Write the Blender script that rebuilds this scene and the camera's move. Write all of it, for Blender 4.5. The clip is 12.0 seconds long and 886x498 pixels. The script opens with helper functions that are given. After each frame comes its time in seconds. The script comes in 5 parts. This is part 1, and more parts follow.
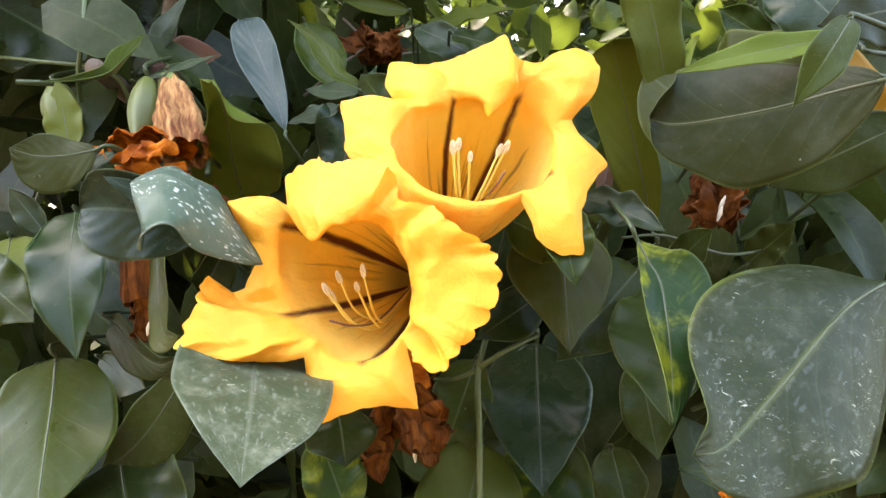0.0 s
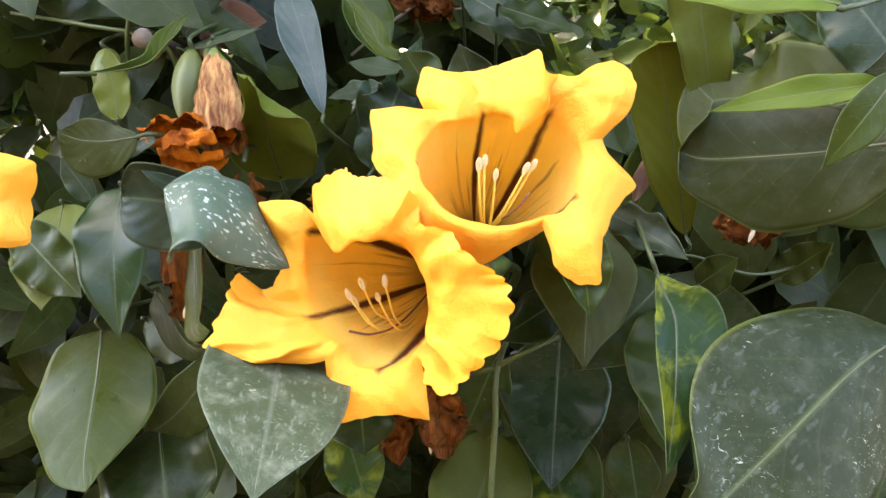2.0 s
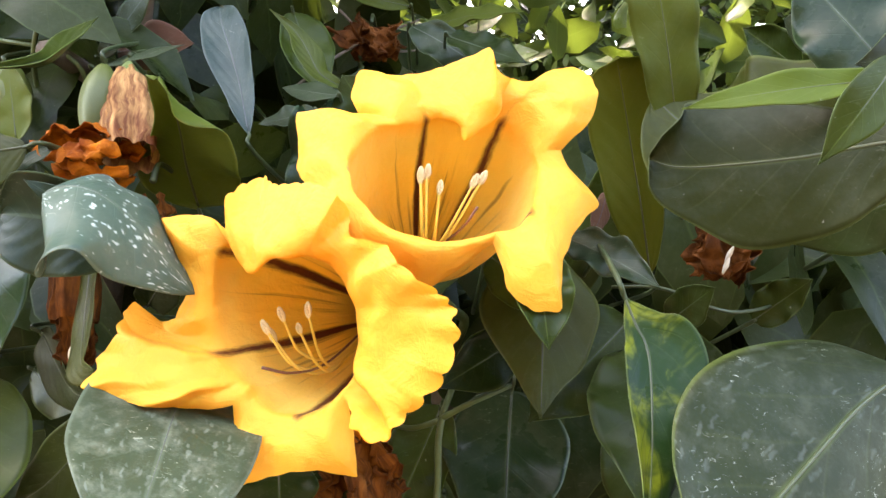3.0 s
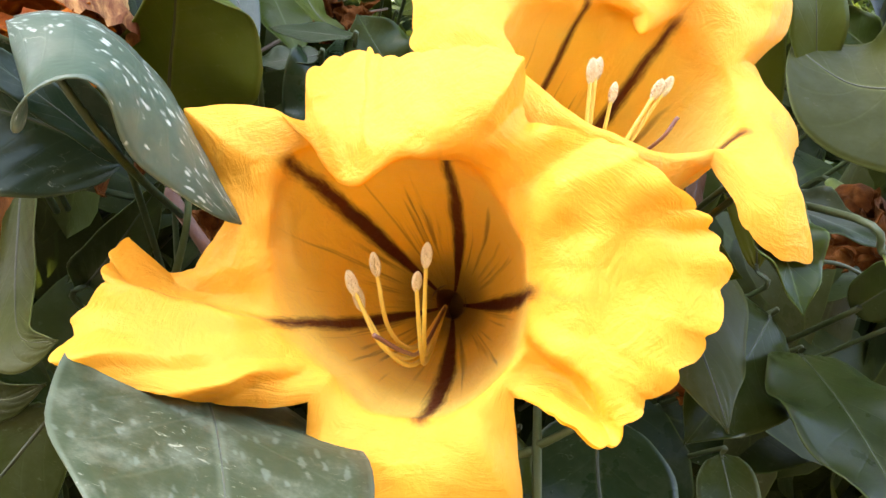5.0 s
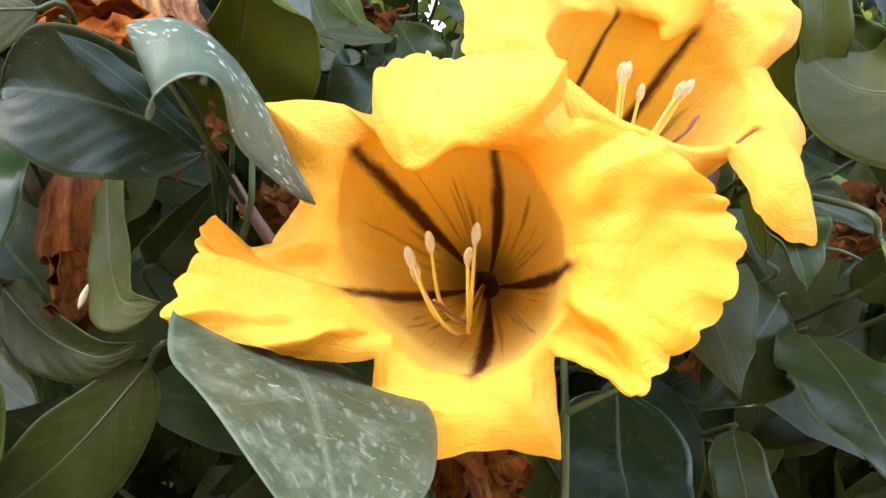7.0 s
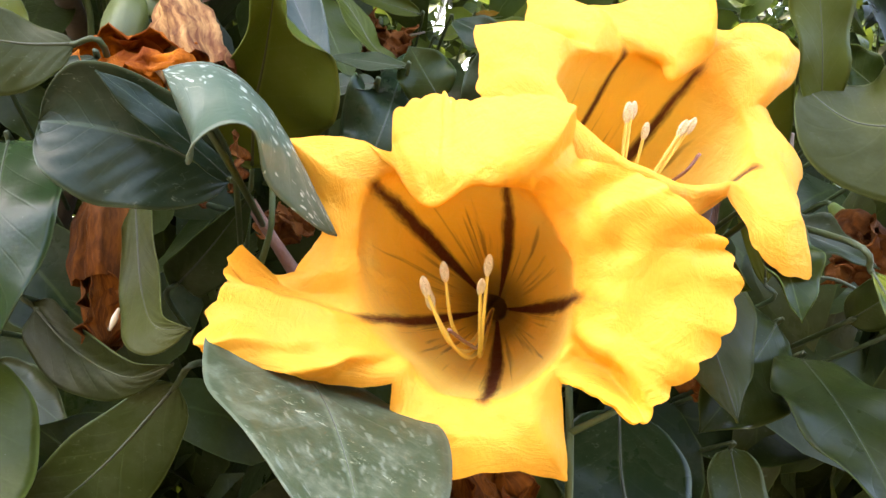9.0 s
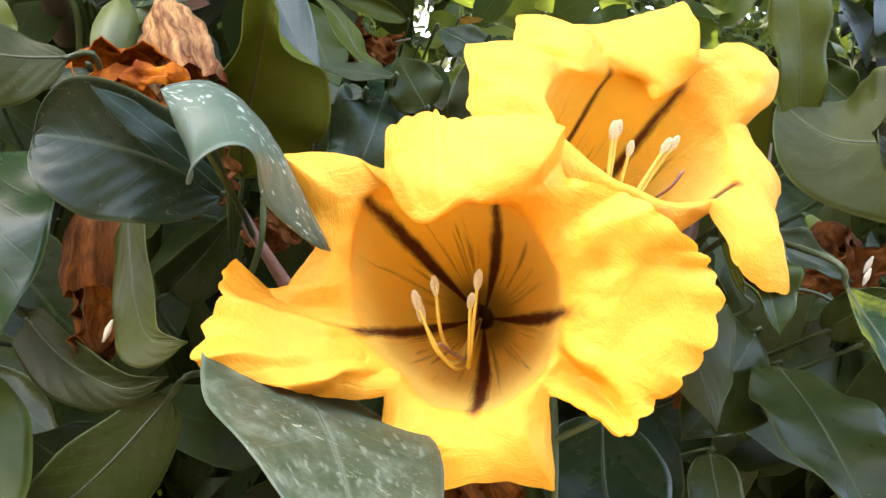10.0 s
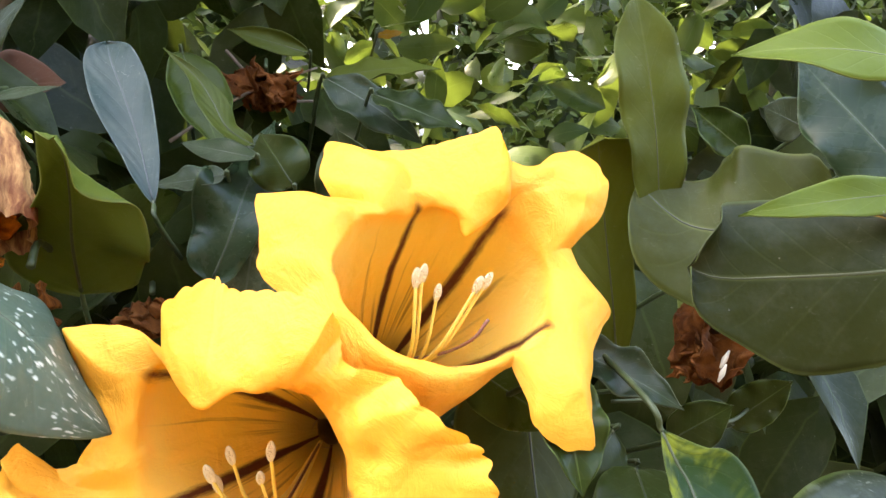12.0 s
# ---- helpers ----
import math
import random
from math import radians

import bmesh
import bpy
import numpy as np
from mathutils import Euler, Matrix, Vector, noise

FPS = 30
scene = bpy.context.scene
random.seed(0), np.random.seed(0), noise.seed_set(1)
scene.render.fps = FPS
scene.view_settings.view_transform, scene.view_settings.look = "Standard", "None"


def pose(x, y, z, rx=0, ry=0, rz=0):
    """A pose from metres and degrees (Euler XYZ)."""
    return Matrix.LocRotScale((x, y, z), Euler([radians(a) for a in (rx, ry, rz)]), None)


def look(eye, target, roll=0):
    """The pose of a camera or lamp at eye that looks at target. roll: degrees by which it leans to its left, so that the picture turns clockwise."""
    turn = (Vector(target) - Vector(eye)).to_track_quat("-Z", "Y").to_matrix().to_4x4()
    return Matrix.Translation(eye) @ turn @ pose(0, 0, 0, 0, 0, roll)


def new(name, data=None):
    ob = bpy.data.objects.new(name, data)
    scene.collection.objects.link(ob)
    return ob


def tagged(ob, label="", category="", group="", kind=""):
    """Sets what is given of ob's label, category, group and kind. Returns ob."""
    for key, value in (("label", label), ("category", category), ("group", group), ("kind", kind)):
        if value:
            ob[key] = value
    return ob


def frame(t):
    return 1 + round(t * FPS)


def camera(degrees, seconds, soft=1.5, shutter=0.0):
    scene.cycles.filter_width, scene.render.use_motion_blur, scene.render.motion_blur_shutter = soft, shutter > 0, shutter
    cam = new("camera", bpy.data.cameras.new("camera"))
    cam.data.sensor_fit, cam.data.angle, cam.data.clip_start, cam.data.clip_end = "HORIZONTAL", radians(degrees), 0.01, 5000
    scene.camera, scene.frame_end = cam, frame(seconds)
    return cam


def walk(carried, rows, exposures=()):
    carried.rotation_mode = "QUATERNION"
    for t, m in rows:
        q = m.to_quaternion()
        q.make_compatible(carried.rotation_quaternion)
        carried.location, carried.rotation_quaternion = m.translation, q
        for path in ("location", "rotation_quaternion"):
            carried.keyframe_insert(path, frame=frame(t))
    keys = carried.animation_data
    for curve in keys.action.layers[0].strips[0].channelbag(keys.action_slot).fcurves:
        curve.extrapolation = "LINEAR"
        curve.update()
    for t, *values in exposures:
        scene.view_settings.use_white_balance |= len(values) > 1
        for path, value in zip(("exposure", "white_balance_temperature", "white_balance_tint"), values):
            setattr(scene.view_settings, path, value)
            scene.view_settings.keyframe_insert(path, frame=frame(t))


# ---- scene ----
cam = camera(59.7, 12.0)
METRES, EYE, TILT, LEAN, TURN = 0.63, 1.4, -6.0, 0.0, 0.0
ROWS = [
    (0.0, 0.0, 0.0, 0.0, 0.0, -0.0, 0.0),
    (0.5, -0.0041, 0.0319, 0.0304, 0.07, -1.95, 0.28),
    (1.0, 0.0039, 0.0677, 0.0786, 1.25, -4.94, 0.71),
    (1.5, 0.0175, 0.0522, 0.0771, 3.44, -9.16, -0.39),
    (2.0, 0.0352, -0.0033, 0.1047, 4.71, -7.09, -2.83),
    (2.5, 0.0318, 0.0128, 0.1136, 3.08, -6.1, -3.69),
    (3.0, 0.0414, 0.0976, 0.0446, 0.94, -0.75, -3.8),
    (3.5, -0.0058, 0.1923, -0.0186, -2.0, 2.29, -5.03),
    (3.7, -0.0497, 0.2305, -0.0255, -5.19, 1.71, -4.99),
    (5.3, -0.147, 0.3272, -0.0667, -11.53, 7.37, -5.45),
    (5.5, -0.1516, 0.3239, -0.069, -11.35, 7.57, -5.58),
    (6.0, -0.1638, 0.308, -0.0809, -11.17, 6.72, -5.96),
    (6.5, -0.1711, 0.2873, -0.0864, -10.87, 6.36, -6.16),
    (7.0, -0.1745, 0.2773, -0.0849, -10.96, 6.69, -6.25),
    (9.0, -0.1889, 0.2516, -0.0722, -10.89, 6.93, -6.87),
    (9.5, -0.1904, 0.2397, -0.0593, -11.69, 7.77, -6.96),
    (10.0, -0.1994, 0.2406, -0.0644, -12.42, 7.03, -6.92),
    (10.5, -0.1979, 0.245, -0.0583, -13.63, 4.84, -6.84),
    (11.0, -0.1944, 0.2315, -0.0133, -14.7, 2.21, -6.74),
    (11.5, -0.1634, 0.201, 0.0521, -13.51, 2.09, -5.34),
    (12.0, -0.0801, 0.2238, 0.0886, -12.13, 3.05, -4.35),
]
EXPOSURES = [(0.0, 4.36, 7600, 10), (12.0, 4.36, 7600, 10)]
walk(cam, [(t, pose(0, 0, EYE, TILT, LEAN, TURN) @ pose(METRES * x, METRES * y, METRES * z, 90 + pitch, roll, yaw)) for t, x, y, z, yaw, pitch, roll in ROWS], EXPOSURES)

# ---- light: bright hazy sky over a shaded hedge, sun from behind and to one side ----
SUN_UP, SUN_TURN = 56.0, 40.0
world = bpy.data.worlds.new("sky")
scene.world = world
world.use_nodes = True
wn = world.node_tree.nodes
sky = wn.new("ShaderNodeTexSky")
sky.sky_type, sky.sun_disc = "NISHITA", False
sky.sun_elevation, sky.sun_rotation = radians(SUN_UP), radians(-SUN_TURN)
sky.air_density, sky.dust_density, sky.ozone_density = 1.0, 3.6, 0.8
world.node_tree.links.new(sky.outputs[0], wn["Background"].inputs[0])
wn["Background"].inputs[1].default_value = 0.15
sun = new("sun", bpy.data.lights.new("sun", "SUN"))
sun.data.energy, sun.data.angle, sun.data.color = 2.2, radians(0.6), (1.0, 0.93, 0.8)
up, turn = radians(SUN_UP), radians(SUN_TURN)
sun.matrix_world = look((-math.sin(turn) * math.cos(up) * 9, math.cos(turn) * math.cos(up) * 9, math.sin(up) * 9), (0, 0, 0))

# ---- materials ----
class Nodes:
    """A small helper that strings shader nodes together."""

    def __init__(self, name):
        self.mat = bpy.data.materials.new(name)
        self.mat.use_nodes = True
        self.tree = self.mat.node_tree
        self.bsdf = self.tree.nodes["Principled BSDF"]
        self.out = self.tree.nodes["Material Output"]

    def add(self, kind):
        return self.tree.nodes.new(kind)

    def link(self, a, b):
        self.tree.links.new(a, b)

    def put(self, socket, value):
        if isinstance(value, bpy.types.NodeSocket):
            self.link(value, socket)
        elif socket.type == "RGBA" and len(value) == 3:
            socket.default_value = (*value, 1)
        else:
            socket.default_value = value

    def math(self, op, a, b=0.0, c=0.0, clamp=False):
        node = self.add("ShaderNodeMath")
        node.operation, node.use_clamp = op, clamp
        for socket, value in zip(node.inputs, (a, b, c)):
            self.put(socket, value)
        return node.outputs[0]

    def ramp(self, x, lo, hi, to_lo=0.0, to_hi=1.0):
        node = self.add("ShaderNodeMapRange")
        node.interpolation_type = "SMOOTHSTEP"
        for socket, value in zip(node.inputs, (x, lo, hi, to_lo, to_hi)):
            self.put(socket, value)
        return node.outputs[0]

    def mix(self, f, a, b):
        node = self.add("ShaderNodeMix")
        node.data_type = "RGBA"
        self.put(node.inputs[0], f)
        self.put(node.inputs[6], a)
        self.put(node.inputs[7], b)
        return node.outputs[2]

    def noise(self, vec, scale, detail=3.0, rough=0.55, distort=0.0):
        node = self.add("ShaderNodeTexNoise")
        self.link(vec, node.inputs["Vector"])
        for key, value in (("Scale", scale), ("Detail", detail), ("Roughness", rough), ("Distortion", distort)):
            node.inputs[key].default_value = value
        return node.outputs[0]

    def coords(self, output="Object"):
        return self.add("ShaderNodeTexCoord").outputs[output]

    def scaled(self, vec, sx, sy, sz):
        node = self.add("ShaderNodeMapping")
        self.link(vec, node.inputs[0])
        node.inputs["Scale"].default_value = (sx, sy, sz)
        return node.outputs[0]

    def random(self, island=False):
        if island:
            return self.add("ShaderNodeNewGeometry").outputs["Random Per Island"]
        return self.add("ShaderNodeObjectInfo").outputs["Random"]

    def bump(self, height, strength, distance=0.001):
        node = self.add("ShaderNodeBump")
        node.inputs["Strength"].default_value, node.inputs["Distance"].default_value = strength, distance
        self.link(height, node.inputs["Height"])
        return node.outputs[0]

    def finish(self, colour, rough, normal=None, glow=0.0, glow_colour=None, spec=0.5):
        """glow: share of light that passes through the sheet."""
        self.put(self.bsdf.inputs["Base Color"], colour)
        self.put(self.bsdf.inputs["Roughness"], rough)
        self.bsdf.inputs["Specular IOR Level"].default_value = spec
        if normal:
            self.link(normal, self.bsdf.inputs["Normal"])
        if glow:
            through_sheet = self.add("ShaderNodeBsdfTranslucent")
            self.put(through_sheet.inputs[0], glow_colour or colour)
            blend = self.add("ShaderNodeMixShader")
            blend.inputs[0].default_value = glow
            self.link(self.bsdf.outputs[0], blend.inputs[1])
            self.link(through_sheet.outputs[0], blend.inputs[2])
            self.link(blend.outputs[0], self.out.inputs[0])
        return self.mat


def leaf_material(name, deep, light, vein, rough=0.30, spots=0.0, blotch=None, glow=0.10, island=False, dust=0.06, spec=0.12, scuffs=0.10):
    """A leathery leaf: u runs along the midrib, v across. Veins, dust, pale specks and yellowed blotches."""
    n = Nodes(name)
    uv = n.coords("UV")
    obj = n.coords()
    rnd = n.random(island)
    sep = n.add("ShaderNodeSeparateXYZ")
    n.link(uv, sep.inputs[0])
    u, v = sep.outputs[0], sep.outputs[1]
    across = n.math("ABSOLUTE", n.math("SUBTRACT", v, 0.5))
    # side veins leave the midrib at a slant and bend towards the tip
    slant = n.math("SUBTRACT", u, n.math("MULTIPLY", n.math("POWER", across, 0.8), 0.42))
    wobble = n.math("MULTIPLY", n.noise(obj, 40.0, 2.0), 0.05)
    slant = n.math("ADD", slant, n.math("MULTIPLY", n.noise(obj, 14.0, 2.0), 0.10))
    saw = n.math("PINGPONG", n.math("ADD", n.math("MULTIPLY", slant, 8.0), n.math("ADD", wobble, n.math("MULTIPLY", rnd, 3.0))), 0.5)
    side = n.math("MULTIPLY", n.ramp(saw, 0.0, 0.07, 1.0, 0.0), n.ramp(across, 0.28, 0.5, 1.0, 0.0))
    rib = n.ramp(across, 0.008, 0.028, 1.0, 0.0)
    cloud = n.noise(obj, 22.0, 4.0)
    fine = n.noise(obj, 260.0, 3.0)
    mixf = n.math("ADD", n.math("MULTIPLY", cloud, 0.9), n.math("MULTIPLY", n.math("SUBTRACT", rnd, 0.6), 0.7), clamp=True)
    colour = n.mix(mixf, deep, light)
    if blotch:
        patch = n.ramp(n.noise(obj, 34.0, 4.0, 0.6, 0.6), 0.48, 0.64)
        patch = n.math("MULTIPLY", patch, n.math("SUBTRACT", 1.0, n.math("MULTIPLY", side, 0.6)))
        colour = n.mix(patch, colour, blotch)
    colour = n.mix(n.math("MULTIPLY", side, 0.08), colour, vein)
    colour = n.mix(n.math("MULTIPLY", rib, 0.4), colour, vein)
    colour = n.mix(n.ramp(across, 0.476, 0.495, 0.0, 0.6), colour, vein)
    dusty = n.math("MULTIPLY", n.ramp(n.noise(obj, 65.0, 6.0, 0.7), 0.42, 0.75), dust)
    colour = n.mix(dusty, colour, (0.21, 0.23, 0.165))
    if spots:
        speck = n.add("ShaderNodeTexVoronoi")
        shift = n.add("ShaderNodeVectorMath")
        shift.operation = "MULTIPLY_ADD"
        blur = n.add("ShaderNodeTexNoise")
        n.link(obj, blur.inputs["Vector"])
        blur.inputs["Scale"].default_value = 190.0
        n.link(blur.outputs["Color"], shift.inputs[0])
        shift.inputs[1].default_value = (1.3, 1.0, 0.0)
        n.link(n.scaled(uv, 19.0, 24.0, 1.0), shift.inputs[2])
        n.link(shift.outputs[0], speck.inputs["Vector"])
        speck.inputs["Scale"].default_value = 1.0
        size = n.ramp(n.noise(obj, 34.0, 2.0), 0.30, 0.55, 0.04, 0.40)
        dot = n.ramp(n.math("SUBTRACT", size, speck.outputs["Distance"]), 0.0, 0.28)
        colour = n.mix(n.math("MULTIPLY", dot, spots, clamp=True), colour, (0.48, 0.53, 0.47))
    # thin scuffs and dried drops
    streak = n.ramp(n.noise(n.scaled(obj, 1.0, 2.2, 2.2), 150.0, 4.0, 0.7, 1.5), 0.60, 0.70)
    streak = n.math("MULTIPLY", streak, n.ramp(n.noise(obj, 24.0, 2.0), 0.40, 0.62))
    colour = n.mix(n.math("MULTIPLY", streak, scuffs), colour, (0.32, 0.34, 0.25))
    chip = n.ramp(n.noise(obj, 210.0, 3.0, 0.6), 0.73, 0.78)
    colour = n.mix(n.math("MULTIPLY", chip, 0.4), colour, (0.34, 0.36, 0.30))
    height = n.math("ADD", n.math("MULTIPLY", side, -0.09), n.math("ADD", n.math("MULTIPLY", fine, 0.16), n.math("ADD", n.math("MULTIPLY", n.noise(obj, 60.0, 3.0), 0.8), n.math("MULTIPLY", n.noise(obj, 18.0, 2.0), 2.2))))
    gloss = n.math("ADD", n.math("MULTIPLY", cloud, 0.25), n.math("ADD", rough - 0.12, n.math("MULTIPLY", dusty, 0.5)))
    return n.finish(colour, gloss, n.bump(height, 0.5, 0.0012), glow, n.mix(0.5, colour, (0.20, 0.27, 0.03)), spec)


LEAF = {
    "dark": leaf_material("leaf_dark_green", (0.010, 0.018, 0.004), (0.026, 0.038, 0.007), (0.07, 0.10, 0.03)),
    "mid": leaf_material("leaf_green", (0.015, 0.027, 0.004), (0.042, 0.057, 0.008), (0.10, 0.14, 0.035)),
    "olive": leaf_material("leaf_olive_green", (0.038, 0.052, 0.007), (0.088, 0.105, 0.013), (0.09, 0.11, 0.03), rough=0.45, glow=0.16),
    "lime": leaf_material("leaf_yellow_green", (0.075, 0.085, 0.007), (0.14, 0.15, 0.014), (0.17, 0.18, 0.04), rough=0.45, glow=0.3, dust=0.03),
    "light": leaf_material("leaf_light_green", (0.050, 0.085, 0.008), (0.085, 0.12, 0.014), (0.17, 0.21, 0.06), rough=0.45, glow=0.25, dust=0.02, scuffs=0.0),
    "grey": leaf_material("leaf_grey_green", (0.015, 0.026, 0.011), (0.034, 0.047, 0.022), (0.09, 0.12, 0.07), rough=0.32, dust=0.10, spec=0.15, scuffs=0.2),
    # bluish base colour stands for sky reflected off the leaf
    "sky": leaf_material("leaf_sky_tinted", (0.020, 0.036, 0.032), (0.042, 0.064, 0.060), (0.10, 0.13, 0.12), rough=0.36, dust=0.12, spec=0.16, scuffs=0.3),
    "sheen": leaf_material("leaf_sheen_green", (0.010, 0.021, 0.008), (0.025, 0.041, 0.018), (0.07, 0.10, 0.05), rough=0.27, dust=0.06, spec=0.16, scuffs=0.2),
    "gloss": leaf_material("leaf_glossy_green", (0.014, 0.032, 0.009), (0.034, 0.058, 0.018), (0.08, 0.11, 0.05), rough=0.24, dust=0.03, spec=0.20),
    "flecked": leaf_material("leaf_dark_flecked", (0.009, 0.019, 0.009), (0.023, 0.036, 0.020), (0.07, 0.10, 0.05), rough=0.30, dust=0.06, spec=0.15, scuffs=0.6),
    "spotted": leaf_material("leaf_spotted_green", (0.040, 0.070, 0.046), (0.080, 0.115, 0.085), (0.13, 0.16, 0.11), spots=0.9, rough=0.40, dust=0.12, spec=0.28, scuffs=0.4),
    "speckled": leaf_material("leaf_speckled_green", (0.028, 0.043, 0.020), (0.066, 0.083, 0.044), (0.13, 0.16, 0.11), spots=0.12, rough=0.45, dust=0.55, spec=0.14, scuffs=0.9),
    "dusty": leaf_material("leaf_flecked_green", (0.010, 0.016, 0.004), (0.024, 0.031, 0.008), (0.08, 0.105, 0.02), rough=0.42, dust=0.12, scuffs=1.0, spots=0.07),
    "blotched": leaf_material("leaf_yellow_blotched", (0.010, 0.028, 0.006), (0.028, 0.052, 0.012), (0.07, 0.10, 0.03), blotch=(0.13, 0.155, 0.012), glow=0.14),
    "yellow": leaf_material("leaf_yellowing", (0.16, 0.075, 0.003), (0.24, 0.12, 0.006), (0.26, 0.18, 0.04), glow=0.2, dust=0.05),
    "brown": leaf_material("leaf_dry_brown", (0.05, 0.02, 0.011), (0.11, 0.05, 0.028), (0.16, 0.08, 0.05), rough=0.7, dust=0.1),
    "moss": leaf_material("leaf_moss_green", (0.013, 0.017, 0.003), (0.030, 0.036, 0.006), (0.07, 0.09, 0.03), rough=0.42),
    # base colours darkened: the shade between deep leaves is in the tone
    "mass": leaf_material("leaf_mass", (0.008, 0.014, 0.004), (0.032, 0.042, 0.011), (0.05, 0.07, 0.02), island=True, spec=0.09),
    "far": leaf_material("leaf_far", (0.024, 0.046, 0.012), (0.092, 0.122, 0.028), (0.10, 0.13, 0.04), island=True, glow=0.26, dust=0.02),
    "drab": leaf_material("leaf_drab_olive", (0.026, 0.031, 0.005), (0.060, 0.067, 0.010), (0.11, 0.13, 0.04), rough=0.42, glow=0.16),
    "cup": leaf_material("leaf_cupped_green", (0.042, 0.066, 0.009), (0.092, 0.118, 0.016), (0.15, 0.18, 0.05), rough=0.42, glow=0.2),
}


def petal_material(name, inside):
    """Golden corolla. u: around (stripes at tenths 1, 3, 5, 7, 9), v: 0 deep in the throat, 0.5 at the mouth, 1 at the margin."""
    n = Nodes(name)
    uv, obj = n.coords("UV"), n.coords()
    sep = n.add("ShaderNodeSeparateXYZ")
    n.link(uv, sep.inputs[0])
    u, v = sep.outputs[0], sep.outputs[1]
    ragged = n.math("MULTIPLY", n.math("SUBTRACT", n.noise(n.scaled(uv, 260.0, 26.0, 1.0), 1.0, 4.0, 0.75), 0.5), 0.085)
    off = n.math("ABSOLUTE", n.math("SUBTRACT", n.math("FRACT", n.math("MULTIPLY", u, 5.0)), 0.5))
    off = n.math("ADD", off, ragged)
    cloud = n.noise(obj, 28.0, 3.0)
    gold = n.mix(cloud, (0.92, 0.430, 0.036), (0.96, 0.515, 0.066))
    throat = n.mix(cloud, (0.86, 0.59, 0.105), (0.93, 0.695, 0.18))
    colour = n.mix(n.ramp(v, 0.43, 0.54), throat, gold)
    # wide purple-brown stripe along the middle of each lobe, running out at the mouth
    wide = n.ramp(v, 0.10, 0.54, 0.078, 0.020)
    reach = n.ramp(v, 0.50, 0.58, 1.0, 0.0)
    stripe = n.math("MULTIPLY", n.ramp(n.math("SUBTRACT", wide, off), -0.05, 0.028), reach)
    thin = n.math("MULTIPLY", n.ramp(n.math("SUBTRACT", 0.012, off), -0.006, 0.008), n.math("MULTIPLY", n.ramp(v, 0.9, 0.5), 0.16))
    # fine feathered veins between the stripes
    lines = n.noise(n.scaled(uv, 62.0, 2.2, 1.0), 1.0, 2.0, 0.6, 0.3)
    feather = n.math("MULTIPLY", n.ramp(lines, n.ramp(v, 0.1, 0.45, 0.46, 0.62), 0.72), n.math("MULTIPLY", n.ramp(v, 0.52, 0.28), 0.75))
    mark = n.math("MAXIMUM", n.math("MAXIMUM", stripe, n.math("MULTIPLY", feather, 0.8)), thin)
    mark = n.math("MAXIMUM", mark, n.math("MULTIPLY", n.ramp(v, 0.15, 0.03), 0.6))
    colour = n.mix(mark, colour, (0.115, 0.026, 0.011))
    crease = n.noise(n.scaled(uv, 34.0, 12.0, 1.0), 1.0, 5.0, 0.65, 0.8)
    pore = n.noise(obj, 420.0, 3.0)
    fold = n.noise(obj, 90.0, 4.0, 0.6, 0.8)
    # short wrinkles across the lobes, in patches
    wrinkle = n.math("MULTIPLY", n.noise(n.scaled(uv, 70.0, 120.0, 1.0), 1.0, 4.0, 0.6, 0.6), n.ramp(n.noise(obj, 46.0, 2.0), 0.44, 0.62))
    height = n.math("ADD", n.math("MULTIPLY", crease, 0.8), n.math("ADD", n.math("MULTIPLY", fold, 0.9), n.math("ADD", n.math("MULTIPLY", wrinkle, 0.25), n.math("MULTIPLY", pore, 0.15))))
    return n.finish(colour, 0.5, n.bump(height, 0.7, 0.0020), 0.31, n.mix(mark, (0.96, 0.52, 0.035), (0.09, 0.02, 0.01)), spec=0.3)


def plain_material(name, a, b, rough=0.6, scale=60.0, relief=0.4, glow=0.0, stretch=(1, 1, 1), along=False, spec=0.5, gap=0.0):
    """Two tones in a cloudy grain."""
    n = Nodes(name)
    obj = n.scaled(n.coords("UV" if along else "Object"), *stretch)
    grain = n.noise(obj, scale, 5.0, 0.65, 0.05 if along else 0.4)
    wide = n.noise(obj, scale * 0.2, 2.0)
    f = n.math("ADD", n.math("MULTIPLY", grain, 0.7), n.math("MULTIPLY", n.math("SUBTRACT", wide, 0.35), 0.8), clamp=True)
    if gap:
        f = n.ramp(f, 0.5 - gap, 0.5 + gap)
    return n.finish(n.mix(f, a, b), rough, n.bump(grain, relief, 0.0015), glow, None, spec)


GOLD = petal_material("golden_petal", True)
CREAM = plain_material("anther_cream", (0.46, 0.30, 0.14), (0.86, 0.71, 0.46), 0.8, 900.0, 1.0)
FILAMENT = plain_material("filament_yellow", (0.62, 0.40, 0.05), (0.78, 0.58, 0.16), 0.5, 200.0, 0.2)
STYLE = plain_material("style_purple", (0.10, 0.03, 0.03), (0.2, 0.08, 0.04), 0.5, 200.0, 0.2)
TUBE = plain_material("tube_ochre", (0.22, 0.10, 0.025), (0.45, 0.25, 0.06), 0.6, 160.0, 0.3)
CALYX = plain_material("calyx_green", (0.07, 0.11, 0.02), (0.14, 0.18, 0.04), 0.5, 120.0, 0.3)
POD = plain_material("bud_green", (0.045, 0.058, 0.007), (0.09, 0.105, 0.015), 0.5, 90.0, 0.3)
STEM = plain_material("stem_green", (0.035, 0.058, 0.014), (0.08, 0.105, 0.032), 0.55, 150.0, 0.3)
PETIOLE = plain_material("petiole_green", (0.018, 0.030, 0.008), (0.042, 0.060, 0.018), 0.55, 150.0, 0.3)
